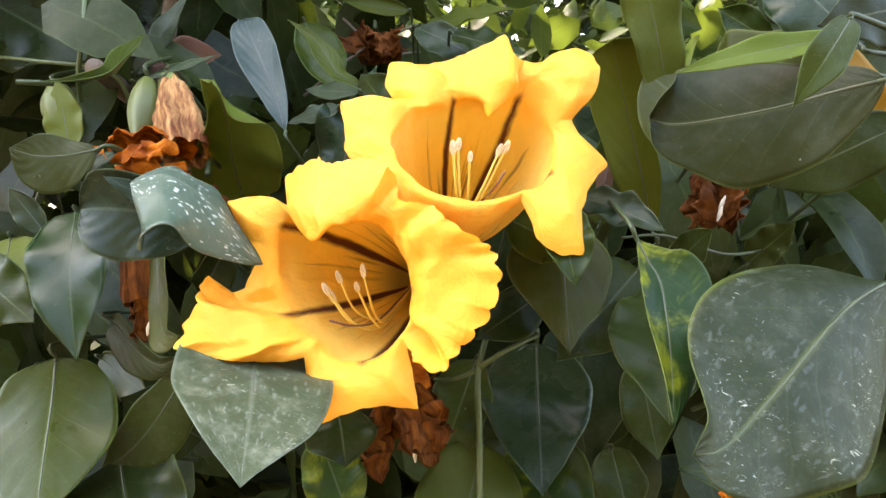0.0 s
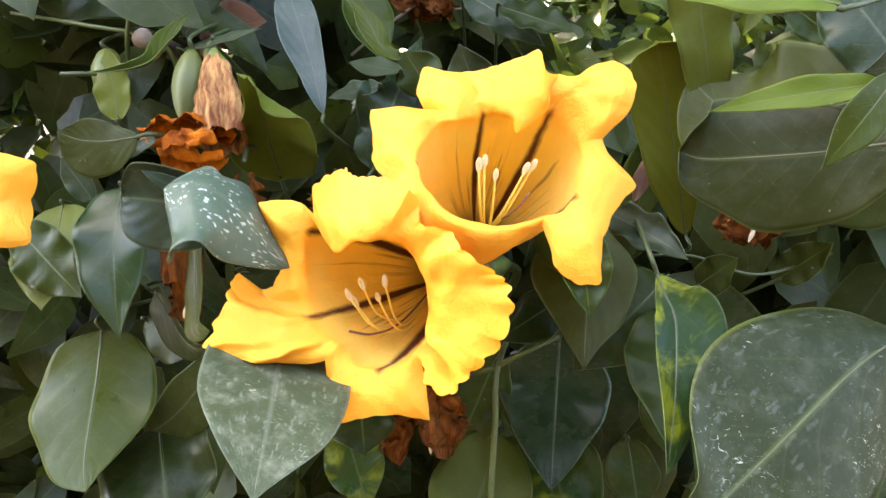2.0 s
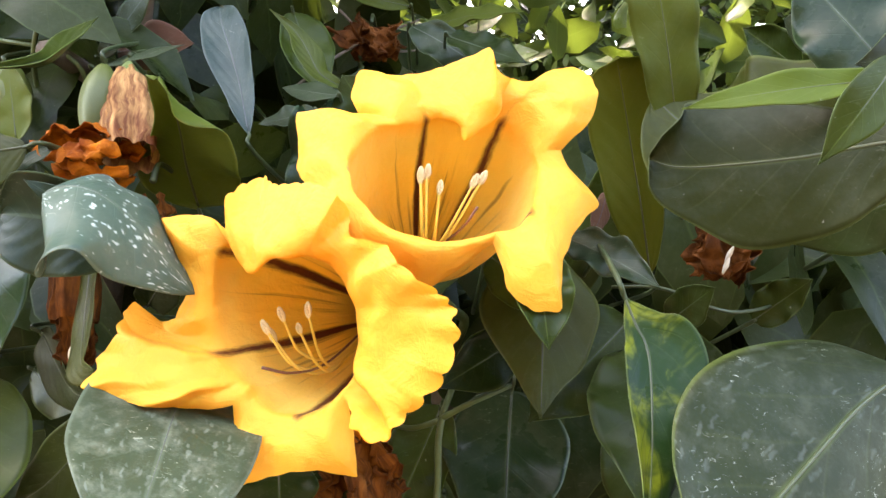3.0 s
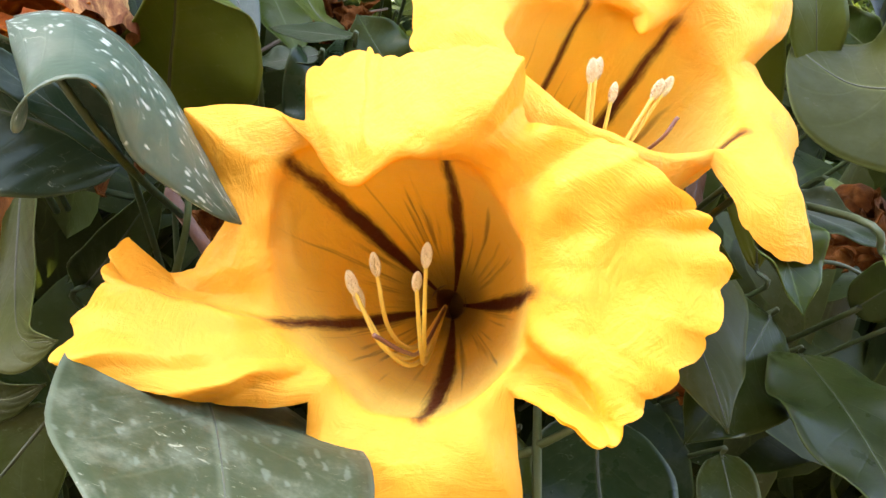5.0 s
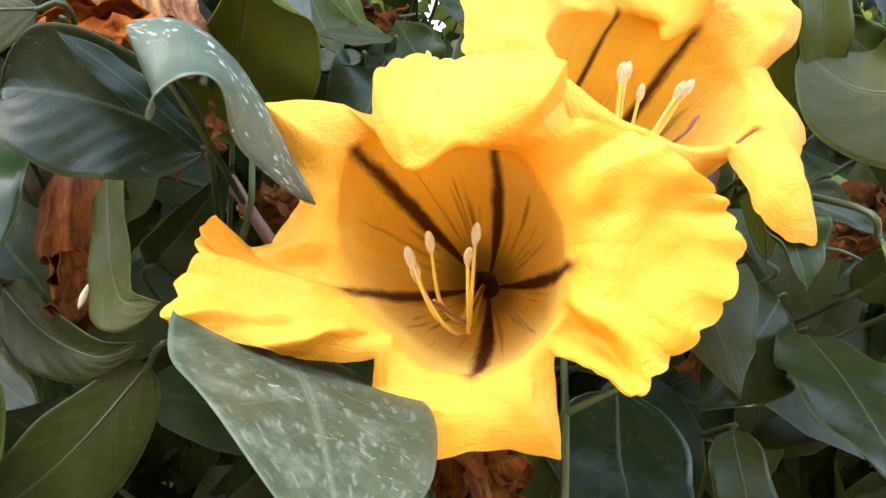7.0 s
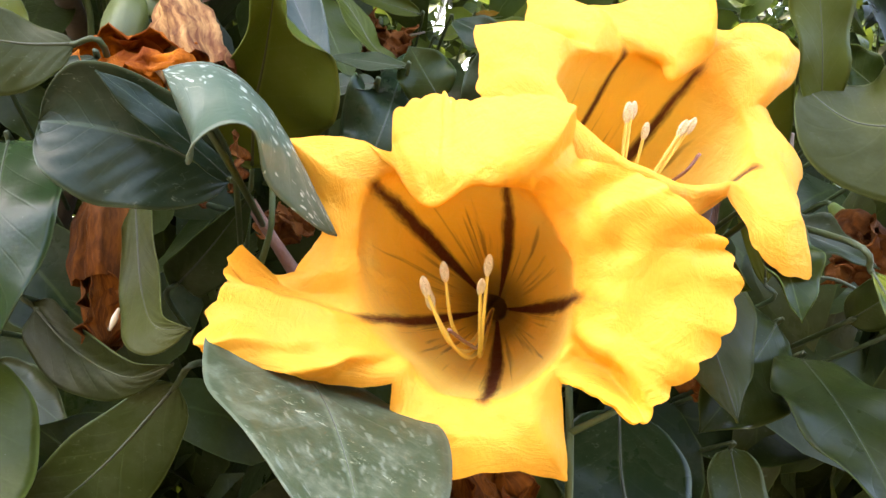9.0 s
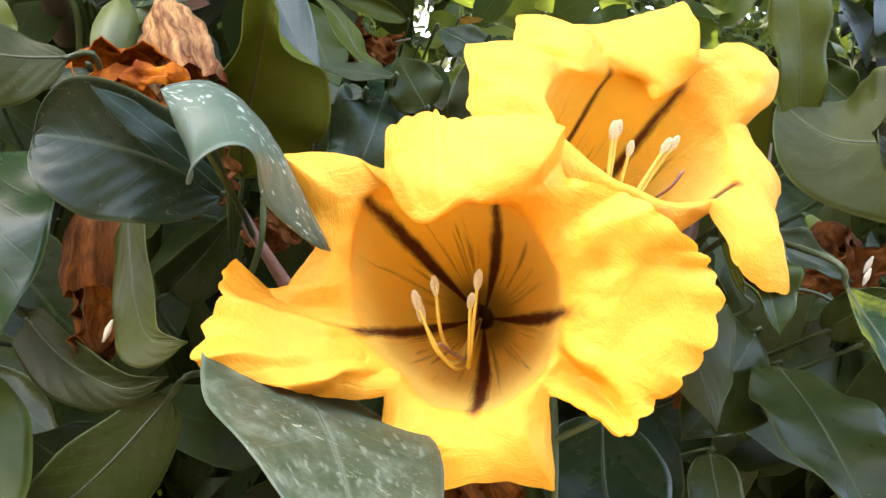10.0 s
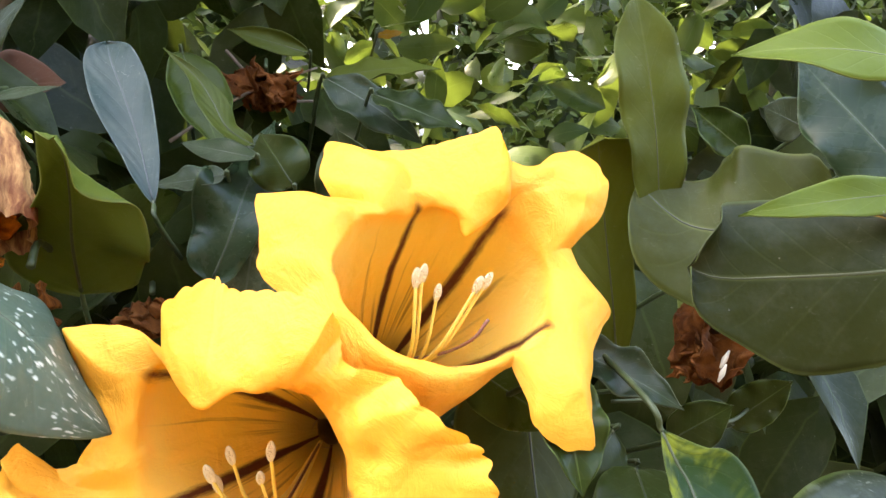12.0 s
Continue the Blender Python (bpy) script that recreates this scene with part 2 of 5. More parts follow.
WOOD = plain_material("twig_brown", (0.07, 0.05, 0.035), (0.17, 0.125, 0.09), 0.85, 150.0, 0.8)
RUST = plain_material("withered_orange", (0.17, 0.032, 0.003), (0.60, 0.175, 0.012), 0.7, 110.0, 1.0, 0.15, spec=0.1, gap=0.22)
TAN = plain_material("withered_tan", (0.11, 0.034, 0.014), (0.60, 0.33, 0.13), 0.7, 1.0, 1.0, 0.12, (3.5, 26, 1), True, 0.12, 0.2)
DRY_STALK = plain_material("dry_stalk", (0.10, 0.045, 0.030), (0.28, 0.15, 0.11), 0.7, 260.0, 0.6)
UMBER = plain_material("withered_brown", (0.045, 0.012, 0.003), (0.19, 0.066, 0.017), 0.75, 120.0, 1.0, 0.05, spec=0.08, gap=0.25)
BARKY = plain_material("withered_chestnut", (0.06, 0.017, 0.004), (0.26, 0.088, 0.016), 0.7, 1.0, 1.0, 0.1, (3.5, 22, 1), True, 0.1, 0.22)
HUSK = plain_material("pale_husk", (0.5, 0.42, 0.3), (0.75, 0.7, 0.58), 0.7, 200.0, 0.4)
PLASTER = plain_material("ochre_plaster", (0.09, 0.075, 0.05), (0.13, 0.11, 0.075), 0.9, 6.0, 0.3)
SOIL = plain_material("soil", (0.025, 0.018, 0.012), (0.055, 0.042, 0.028), 0.95, 9.0, 0.9)

# ---- shape helpers ----
def mesh_from(name, verts, faces, uvs=None, normals=None, material=None):
    me = bpy.data.meshes.new(name)
    me.from_pydata([tuple(p) for p in verts], [], [tuple(f) for f in faces])
    if uvs is not None:
        layer = me.uv_layers.new(name="UVMap")
        loops = np.zeros(len(me.loops), dtype=np.int32)
        me.loops.foreach_get("vertex_index", loops)
        layer.data.foreach_set("uv", np.asarray(uvs, dtype=np.float32)[loops].ravel())
    me.polygons.foreach_set("use_smooth", [True] * len(me.polygons))
    if normals is not None:
        me.normals_split_custom_set_from_vertices([tuple(n) for n in normals])
    if material:
        me.materials.append(material)
    me.update()
    return me


def grid_faces(rows, cols, start=0, flip=False):
    i, j = np.meshgrid(np.arange(rows - 1), np.arange(cols - 1), indexing="ij")
    a = (start + i * cols + j).ravel()
    quads = np.stack([a, a + cols, a + cols + 1, a + 1], axis=1)
    return quads[:, ::-1] if flip else quads


def grid_normals(p):
    du, dv = np.gradient(p, axis=0), np.gradient(p, axis=1)
    n = np.cross(du, dv)
    return n / np.maximum(np.linalg.norm(n, axis=2, keepdims=True), 1e-9)


def shell(p, uv, thick, normals=None, sides=True):
    """A closed thin sheet round a grid of points: (verts, faces, uvs, normals)."""
    rows, cols = p.shape[:2]
    n = grid_normals(p) if normals is None else normals
    size = rows * cols
    verts = np.concatenate([(p + n * thick * 0.5).reshape(-1, 3), (p - n * thick * 0.5).reshape(-1, 3)])
    faces = [grid_faces(rows, cols), grid_faces(rows, cols, size, True)]
    if sides:
        ring = np.concatenate([np.arange(cols), np.arange(1, rows) * cols + cols - 1, (rows - 1) * cols + np.arange(cols - 2, -1, -1), np.arange(rows - 2, 0, -1) * cols])
        nxt = np.roll(ring, -1)
        faces.append(np.stack([ring, nxt, nxt + size, ring + size], axis=1))
    both = np.concatenate([n.reshape(-1, 3), -n.reshape(-1, 3)])
    return verts, np.concatenate(faces), np.concatenate([uv.reshape(-1, 2)] * 2), both


def put(name, me, parent, at, label=""):
    """A mesh, given about the point at in the world, as a part of parent."""
    ob = new(name, me)
    ob.parent = parent
    ob.location = Vector(at) - world_spot(parent)
    return tagged(ob, label=label) if label else ob


def world_spot(ob):
    spot = Vector((0, 0, 0))
    while ob:
        spot += ob.location
        ob = ob.parent
    return spot


def thing(name, at, label, category, group="", kind=""):
    ob = new(name)
    ob.location = at
    return tagged(ob, label, category, group, kind)


def smooth_path(points, n):
    """A Catmull-Rom line through the points."""
    p = np.asarray(points, dtype=float)
    p = np.concatenate([[2 * p[0] - p[1]], p, [2 * p[-1] - p[-2]]])
    t = np.linspace(0, len(p) - 3 - 1e-6, n)
    i = t.astype(int)
    f = (t - i)[:, None]
    a, b, c, d = p[i], p[i + 1], p[i + 2], p[i + 3]
    return 0.5 * (2 * b + (c - a) * f + (2 * a - 5 * b + 4 * c - d) * f ** 2 + (3 * b - a - 3 * c + d) * f ** 3)


def tube(points, radii, n=16, sides=8):
    """(verts, faces, uvs) of a round stalk along the points, closed at both ends."""
    line = smooth_path(points, n)
    r = np.interp(np.linspace(0, 1, n), np.linspace(0, 1, len(radii)), radii)
    way = np.gradient(line, axis=0)
    way /= np.linalg.norm(way, axis=1, keepdims=True)
    side = np.cross(way, (0.31, 0.2, 0.93))
    side /= np.maximum(np.linalg.norm(side, axis=1, keepdims=True), 1e-9)
    other = np.cross(way, side)
    ang = np.linspace(0, 2 * np.pi, sides, endpoint=False)
    v = line[:, None] + r[:, None, None] * (np.cos(ang)[None, :, None] * side[:, None] + np.sin(ang)[None, :, None] * other[:, None])
    faces = []
    for i in range(n - 1):
        for j in range(sides):
            k = (j + 1) % sides
            faces.append((i * sides + j, i * sides + k, (i + 1) * sides + k, (i + 1) * sides + j))
    faces += [tuple(range(sides - 1, -1, -1)), tuple((n - 1) * sides + j for j in range(sides))]
    uv = np.stack(np.broadcast_arrays(np.linspace(0, 1, n)[:, None], (ang / 6.2832)[None]), axis=2).reshape(-1, 2)
    return v.reshape(-1, 3), faces, uv


def stalk(name, parent, points, radii, material, n=16, sides=8, label=""):
    at = np.array(points[0], dtype=float)
    v, f, uv = tube(np.asarray(points, dtype=float) - at, radii, n, sides)
    return put(name, mesh_from(name, v, f, uv, None, material), parent, at, label)


def leaf_grid(base, tip, face, width, nu, nv, bend=0.0, fold=0.0, curl=0.0, twist=0.0, wave=0.07, waves=2.0, broad=0.45, point=0.5, phase=0.0, hook=0.0, roll=0.0, quilt=0.0006, lop=1.0):
    """Points of a leaf blade from base to tip whose upper side looks along face."""
    base, tip, face = (np.asarray(q, dtype=float) for q in (base, tip, face))
    axis = tip - base
    length = np.linalg.norm(axis)
    axis = axis / length
    up = face - axis * (face @ axis)
    up /= np.linalg.norm(up)
    side = np.cross(up, axis)
    u = np.linspace(0, 1, nu)[:, None]
    v = np.linspace(-1, 1, nv)[None, :]
    rise = np.sqrt(np.clip(1 - (1 - np.clip(u / broad, 0, 1)) ** 2, 0, 1)) ** 0.95
    fall = np.clip(1 - np.clip((u - broad) / (1 - broad), 0, 1) ** 2, 0, 1) ** (0.72 + 1.0 * point)
    half = rise * fall * (1 + 0.035 * np.sin(9 * u + phase * 1.7))
    h = 0.5 * width * np.maximum(half, 0.004)
    h = h * np.where(v > 0, lop, 1.0)
    tilt = radians(fold)
    y = h * v * math.cos(tilt)
    soft = np.sqrt(v * v + 0.01) - 0.1
    z = h * soft * math.sin(tilt) + curl * h * v * v
    z = z + wave * h * np.abs(v) ** 1.6 * np.sin(2 * np.pi * waves * u + phase + 1.9 * np.sign(v))
    z = z + 0.10 * wave * h * np.sin(7 * u + 3 * v + phase)
    # one margin rolled towards the upper side
    edge = np.clip((v * (1 if roll > 0 else -1) - 0.45) / 0.55, 0, 1)
    z = z + abs(roll) * h * edge ** 1.6 * 0.5
    y = y - np.sign(roll) * abs(roll) * h * edge ** 2 * 0.28
    turn = radians(twist) * (u - 0.3)
    y, z = y * np.cos(turn) - z * np.sin(turn), y * np.sin(turn) + z * np.cos(turn)
    z = z + bend * length * 4 * u * (1 - u) - hook * length * np.clip(u - 0.6, 0, 1) ** 2 * 6
    # shallow quilting between the side veins
    z = z + quilt * np.sin(2 * np.pi * (7 * u - 2.6 * np.abs(v)) + phase) * np.abs(v) * (1 - v * v)
    x = u * length + 0 * v
    p = base + x[..., None] * axis + y[..., None] * side + z[..., None] * up
    uv = np.stack(np.broadcast_arrays(u, 0.5 + 0.5 * v), axis=2)
    return p, uv


def leaf(base, tip, width, face, kind="dark", label="", stalk_to=None, thick=0.0005, nu=26, nv=13, **shape):
    """A leaf of the vine: blade, raised midrib below and its stalk."""
    base = np.array(base, dtype=float)
    p, uv = leaf_grid(base, tip, face, width, nu, nv, **shape)
    v, f, t, n = shell(p - base, uv, thick)
    ob = put("leaf", mesh_from("leaf", v, f, t, None, LEAF[kind]), VINE, base, label)
    mid = p[:, nv // 2]
    nrm = grid_normals(p)[:, nv // 2]
    size = 0.0004 + 0.0040 * width
    line = mid[1:-1] + nrm[1:-1] * 0.0001
    stalk("midrib", ob, line[::3], (size, size * 0.6, size * 0.2), RIB[kind], 18, 6)
    first = mid[0] + (mid[0] - mid[3]) * 0.3
    end = np.array(stalk_to, dtype=float) if stalk_to is not None else first + (mid[0] - mid[4]) * 0.2 + np.array((0, 0.16, -0.07))
    stalk("leaf_stalk", ob, (mid[1], mid[0], first, first * 0.5 + end * 0.5, end), (0.0009, 0.0013, 0.0015, 0.0018), PETIOLE, 14, 7)
    return ob


def draped_leaf(midrib, face, near, far, kind, label, turn, stalk_to):
    """A leaf that arches over along a bent midrib. near, far: width of each half, its droop, the change of droop and its swing, where it is broadest, how it tapers."""
    nu, nv = 40, 25
    m = np.array(midrib, dtype=float)
    u, v = np.linspace(0, 1, nu)[:, None], np.linspace(-1, 1, nv)[None]
    line = (1 - u) ** 3 * m[0] + 3 * u * (1 - u) ** 2 * m[1] + 3 * u * u * (1 - u) * m[2] + u ** 3 * m[3]
    way = np.gradient(line, axis=0)
    way /= np.linalg.norm(way, axis=1, keepdims=True)
    side = np.cross(np.array(face, dtype=float) / np.linalg.norm(face), way)
    side /= np.linalg.norm(side, axis=1, keepdims=True)
    up = np.cross(way, side)
    outline = [np.sqrt(np.clip(1 - (1 - np.clip(u / k[4], 0, 1)) ** 2, 0, 1)) * np.clip(1 - np.clip((u - k[4]) / (1 - k[4]), 0, 1) ** 2, 0, 1) ** k[5] for k in (far, near)]
    half = np.where(v > 0, outline[0], outline[1])
    h = np.maximum(half, 0.004) * np.where(v > 0, far[0], near[0])
    swing = np.cos(2 * np.pi * u + turn)
    tilt = np.where(v > 0, far[1] + far[2] * (u - 0.5) + far[3] * swing, near[1] + near[2] * (u - 0.5) + near[3] * swing)
    a = np.abs(v)
    z = h * a * np.sin(tilt * a) + 0.0009 * np.sin(2 * np.pi * (7 * u - 2.6 * a)) * a * (1 - a * a) + 0.07 * h * a * a * np.sin(2 * np.pi * 2.3 * u + turn + 2.0 * np.sign(v))
    p = line[:, None] + (h * v * np.cos(tilt * a))[..., None] * side[:, None] + z[..., None] * up[:, None]
    uv = np.stack(np.broadcast_arrays(u, 0.5 + 0.5 * v), axis=2)
    ve, f, t, _ = shell(p - m[0], uv, 0.0005)
    ob = put("leaf", mesh_from("leaf", ve, f, t, None, LEAF[kind]), VINE, m[0], label)
    stalk("midrib", ob, line[1:-1:4] - up[1:-1:4] * 0.0003, (0.0011, 0.0008, 0.0003), RIB[kind], 18, 6)
    stalk("leaf_stalk", ob, (m[0] * 0.9 + m[1] * 0.1 - up[2] * 0.001, m[0] * 0.6 + m[3] * 0.4 + np.array((0, 0.02, -0.012)), np.array(stalk_to)), (0.0012, 0.0015, 0.0018), PETIOLE, 14, 7)
    return ob


def blade(midrib, left, right, kind="dark", label="", lift=((0, 0), (0, 0)), face=(0.0, -0.94, 0.34), stalk_to=None, wave=0.05):
    """A leaf bent along its midrib. left, right: width of each half at even steps from base to tip; lift: millimetres by which the margins rise."""
    nu, nv = 40, 21
    rnd = random.Random(round(1e4 * (midrib[0][0] + midrib[-1][2])))
    u, v = np.linspace(0, 1, nu), np.linspace(-1, 1, nv)[None]
    line = smooth_path(midrib, nu)
    way = np.gradient(line, axis=0)
    way /= np.linalg.norm(way, axis=1, keepdims=True)
    side = np.cross(np.array(face, dtype=float) / np.linalg.norm(face), way)
    side /= np.linalg.norm(side, axis=1, keepdims=True)
    up = np.cross(way, side)

    def along(values):
        return smooth_path([(q, 0, 0) for q in values], nu)[:, :1]

    phase = rnd.uniform(0, 6.28)
    half = np.where(v > 0, along(left), along(right))
    ends = np.sqrt(np.clip(1 - np.clip((np.abs(u - 0.5) - 0.42) / 0.08, 0, 1) ** 2, 0, 1))[:, None]
    half = np.maximum(half * ends, 0.0004) * (1 + 0.025 * np.sin(17 * u[:, None] + phase + 2 * np.sign(v)) * np.abs(v))
    high = 0.001 * np.where(v > 0, along(lift[0]), along(lift[1]))
    a = np.abs(v)
    z = high * a ** 1.5 + wave * half * a ** 2 * np.sin(2 * np.pi * 2.4 * u[:, None] + phase + 2.1 * np.sign(v))
    z = z + 0.0007 * np.sin(2 * np.pi * (7 * u[:, None] - 2.6 * a) + phase) * a * (1 - a * a)
    p = line[:, None] + (half * v)[..., None] * side[:, None] + z[..., None] * up[:, None]
    uv = np.stack(np.broadcast_arrays(u[:, None], 0.5 + 0.5 * v), axis=2)
    ve, f, t, _ = shell(p - line[0], uv, 0.0005)
    ob = put("leaf", mesh_from("leaf", ve, f, t, None, LEAF[kind]), VINE, line[0], label)
    size = 0.0005 + 0.012 * max(max(left), max(right))
    stalk("midrib", ob, line[1:-1:4] + up[1:-1:4] * 0.0001, (size, size * 0.7, size * 0.3), RIB[kind], 20, 6)
    end = np.array(stalk_to, dtype=float) if stalk_to else line[0] - way[0] * 0.02 + np.array((0, 0.14, -0.03))
    stalk("leaf_stalk", ob, (line[1], line[0], line[0] - way[0] * 0.012, end), (0.0011, 0.0013, 0.0015, 0.0018), PETIOLE, 14, 7)
    return ob


def leaf_mass(name, label, count, seed, place, size, kind, faceway, spread, droop, category="foliage"):
    """Many leaves joined into one, for foliage that nobody could count. place(r): a random spot."""
    r = random.Random(seed)
    verts, faces, uvs, at = [], [], [], 0
    for _ in range(count):
        spot = np.array(place(r))
        long = r.uniform(*size)
        way = np.array((r.gauss(0, 0.7), r.gauss(0, 0.5), r.gauss(-droop, 0.5)))
        way /= np.linalg.norm(way)
        face = np.array(faceway) + np.array([r.gauss(0, spread) for _ in range(3)])
        if abs(face @ way) > 0.95 * np.linalg.norm(face):
            face = face + np.array((0.5, 0.1, 0.5))
        p, uv = leaf_grid(spot, spot + way * long, face, long * r.uniform(0.42, 0.62), 7, 4, r.uniform(-0.05, 0.12), r.uniform(-5, 25), r.uniform(-0.2, 0.2), r.uniform(-30, 30), r.uniform(0, 0.18), r.uniform(1, 2.4), r.uniform(0.4, 0.55), 0.6, r.uniform(0, 6))
        verts.append(p.reshape(-1, 3))
        uvs.append(uv.reshape(-1, 2))
        faces.append(grid_faces(7, 4, at))
        at += 28
    me = mesh_from(name, np.concatenate(verts), np.concatenate(faces), np.concatenate(uvs), None, LEAF[kind])
    return tagged(new(name, me), label, category, kind="stuff")


RIB = {k: plain_material("midrib_" + k, tuple(c * 0.2 for c in tone), tuple(c * 0.34 for c in tone), 0.5, 200.0, 0.2) for k, tone in (
    ("dark", (0.10, 0.14, 0.06)), ("mid", (0.15, 0.2, 0.08)), ("olive", (0.15, 0.18, 0.05)), ("lime", (0.2, 0.22, 0.05)), ("light", (0.26, 0.33, 0.1)), ("grey", (0.17, 0.21, 0.13)),
    ("spotted", (0.22, 0.27, 0.18)), ("speckled", (0.22, 0.27, 0.18)), ("sky", (0.12, 0.16, 0.14)), ("sheen", (0.10, 0.14, 0.07)), ("dusty", (0.15, 0.2, 0.06)), ("blotched", (0.15, 0.19, 0.07)), ("moss", (0.15, 0.18, 0.06)), ("flecked", (0.10, 0.14, 0.07)), ("gloss", (0.13, 0.18, 0.08)), ("yellow", (0.36, 0.27, 0.07)), ("brown", (0.2, 0.1, 0.06)), ("cup", (0.17, 0.2, 0.06)), ("drab", (0.14, 0.16, 0.06)))}

# ---- the two golden chalice flowers ----
class Corolla:
    """A trumpet with five lobes. Shoulders go round the mouth: each gives the angle at the mouth and where the margin ends
    (degrees, centimetres from the axis, centimetres forward), and, for a lobe that turns over, the crest on the way."""

    def __init__(self, centre, axis, mouth, depth, stripes, sides):
        self.c = np.array(centre, dtype=float)
        self.a = np.array(axis, dtype=float) / np.linalg.norm(axis)
        self.x = np.array((1.0, 0, 0)) - self.a * self.a[0]
        self.x /= np.linalg.norm(self.x)
        self.y = np.cross(self.a, self.x)
        self.mouth, self.depth, self.stripes, self.sides = mouth, depth, stripes, sides
        self.ring = []

    def local(self, q):
        a, r, h = radians(q[0]), q[1] * 0.01, q[2] * 0.01
        return np.array((r * math.cos(a), r * math.sin(a), h))

    def world(self, p):
        return self.c + p[..., :1] * self.x + p[..., 1:2] * self.y + p[..., 2:] * self.a

    def shoulder(self, angle, edge, crest=None, frill=0.12, sharp=0.25):
        rim = self.local((angle, np.interp(angle % 360, self.mouth[0], self.mouth[1]), self.mouth[2]))
        end = self.local(edge)
        top = self.local(crest) if crest else rim * 0.55 + end * 0.45 + np.array((0, 0, 0.20 * np.linalg.norm(end - rim)))
        self.ring.append((angle, rim, top, end, frill, sharp))

    def build(self, parent, seed):
        per, k = 16, len(self.ring)
        rim, top, end = (np.array([s[i] for s in self.ring]) for i in (1, 2, 3))
        frill, sharp = (np.array([s[i] for s in self.ring]) for i in (4, 5))
        ang = np.array([s[0] for s in self.ring], dtype=float)

        def around(q, soft=None):
            """A smooth closed line through q; soft: how roundly it takes each point, 0 for a corner."""
            soft = np.ones(k) if soft is None else soft
            t = np.linspace(0, k, k * per, endpoint=False)
            i = t.astype(int)
            f = (t - i).reshape((-1,) + (1,) * (q.ndim - 1))
            a, b, c, d = q[(i - 1) % k], q[i % k], q[(i + 1) % k], q[(i + 2) % k]
            m0, m1 = (0.5 * soft[j % k].reshape(f.shape) * way for j, way in ((i, c - a), (i + 1, d - b)))
            return b + m0 * f + (3 * (c - b) - 2 * m0 - m1) * f ** 2 + (2 * (b - c) + m0 + m1) * f ** 3

        R, T, E, W = around(rim), around(top, 1 - 0.5 * sharp), around(end, 1 - sharp), around(frill)
        n = k * per
        loop = np.interp(np.arange(n) / per, np.arange(k + 1), np.append(ang, ang[0] + 360))
        rows_in, rows_out = 22, 26
        grid = []
        rad = np.hypot(R[:, 0], R[:, 1])
        for i in range(rows_in):
            s = i / rows_in
            d = 1 - s
            wide = 0.16 + 0.84 * (1 - d ** 1.75) ** 0.9
            wide = wide + 0.10 * np.clip(s - 0.8, 0, 1) ** 2 * 5
            grid.append(np.stack([R[:, 0] * wide, R[:, 1] * wide, R[:, 2] - self.depth * d + 0 * rad], axis=1))
        ctrl = 2 * T - 0.5 * (R + E)
        span = np.linalg.norm(T - R, axis=1) + np.linalg.norm(E - T, axis=1)
        rng = np.random.RandomState(seed)
        ph = np.cumsum(rng.uniform(0.35, 1.05, n)) * 0.66
        for i in range(rows_out + 1):
            s = i / rows_out
            # a scalloped margin: the sheet ends a little short between the teeth
            q = s * (1 - W * np.minimum(0.16, 0.0055 / span) * (1 - np.abs(np.sin(ph * 0.62))) * s ** 3)[:, None]
            p = (1 - q) ** 2 * R + 2 * q * (1 - q) * ctrl + q ** 2 * E
            lift = W * (0.0030 * s ** 2 * np.sin(ph * 0.20) + 0.0030 * s ** 6 * np.sin(ph * 0.8 + 1))
            out = p.copy()
            out[:, 2] += lift
            grid.append(out)
        g = np.array(grid)
        # round off the turn from the throat into the lobes
        for _ in range(2):
            soft = g.copy()
            for i in range(rows_in - 4, rows_in + 5):
                k2 = 0.5 * (1 - abs(i - rows_in) / 6)
                soft[i] = (1 - k2) * g[i] + k2 * 0.5 * (g[i - 1] + g[i + 1])
            g = soft
        # uneven swelling of the whole sheet, broad and fine
        for i in range(g.shape[0]):
            k1 = min(1.0, i / 30) ** 1.5 * (1.0 if i < 36 else 1.0 - 0.055 * (i - 36))
            for j in range(n):
                q = Vector(g[i, j] * 34.0) + Vector((seed * 3.1, 0, 0))
                g[i, j] += np.array(noise.noise_vector(q)) * 0.0026 * k1 + np.array(noise.noise_vector(q * 2.6)) * 0.0018 * k1
        wrap = np.concatenate([g[:, -2:], g, g[:, :3]], axis=1)
        nrm = grid_normals(self.world(wrap))[:, 2:-3]
        pts = self.world(g)
        rows = g.shape[0]
        st = np.array(self.stripes, dtype=float)
        marks = np.concatenate([st - 360, st, st + 360])
        u = np.interp(loop, marks, (np.arange(15) - 5) * 0.2 + 0.1)
        vv = np.concatenate([np.arange(rows_in) / rows_in * 0.5, 0.5 + 0.5 * np.arange(rows_out + 1) / rows_out])
        close = lambda q: np.concatenate([q, q[:, :1]], axis=1)
        base = parent.location
        at = np.array(base)
        uv = np.stack(np.broadcast_arrays(u[None], vv[:, None]), axis=2)
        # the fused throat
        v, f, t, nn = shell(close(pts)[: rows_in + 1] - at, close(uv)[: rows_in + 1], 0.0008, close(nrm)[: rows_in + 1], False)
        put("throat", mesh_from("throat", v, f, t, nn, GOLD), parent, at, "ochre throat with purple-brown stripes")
        # five lobes, parted at the notches
        cuts = [int(np.argmin(np.abs(loop - (a if a >= loop[0] else a + 360)))) for a in self.sides]
        cuts.sort()
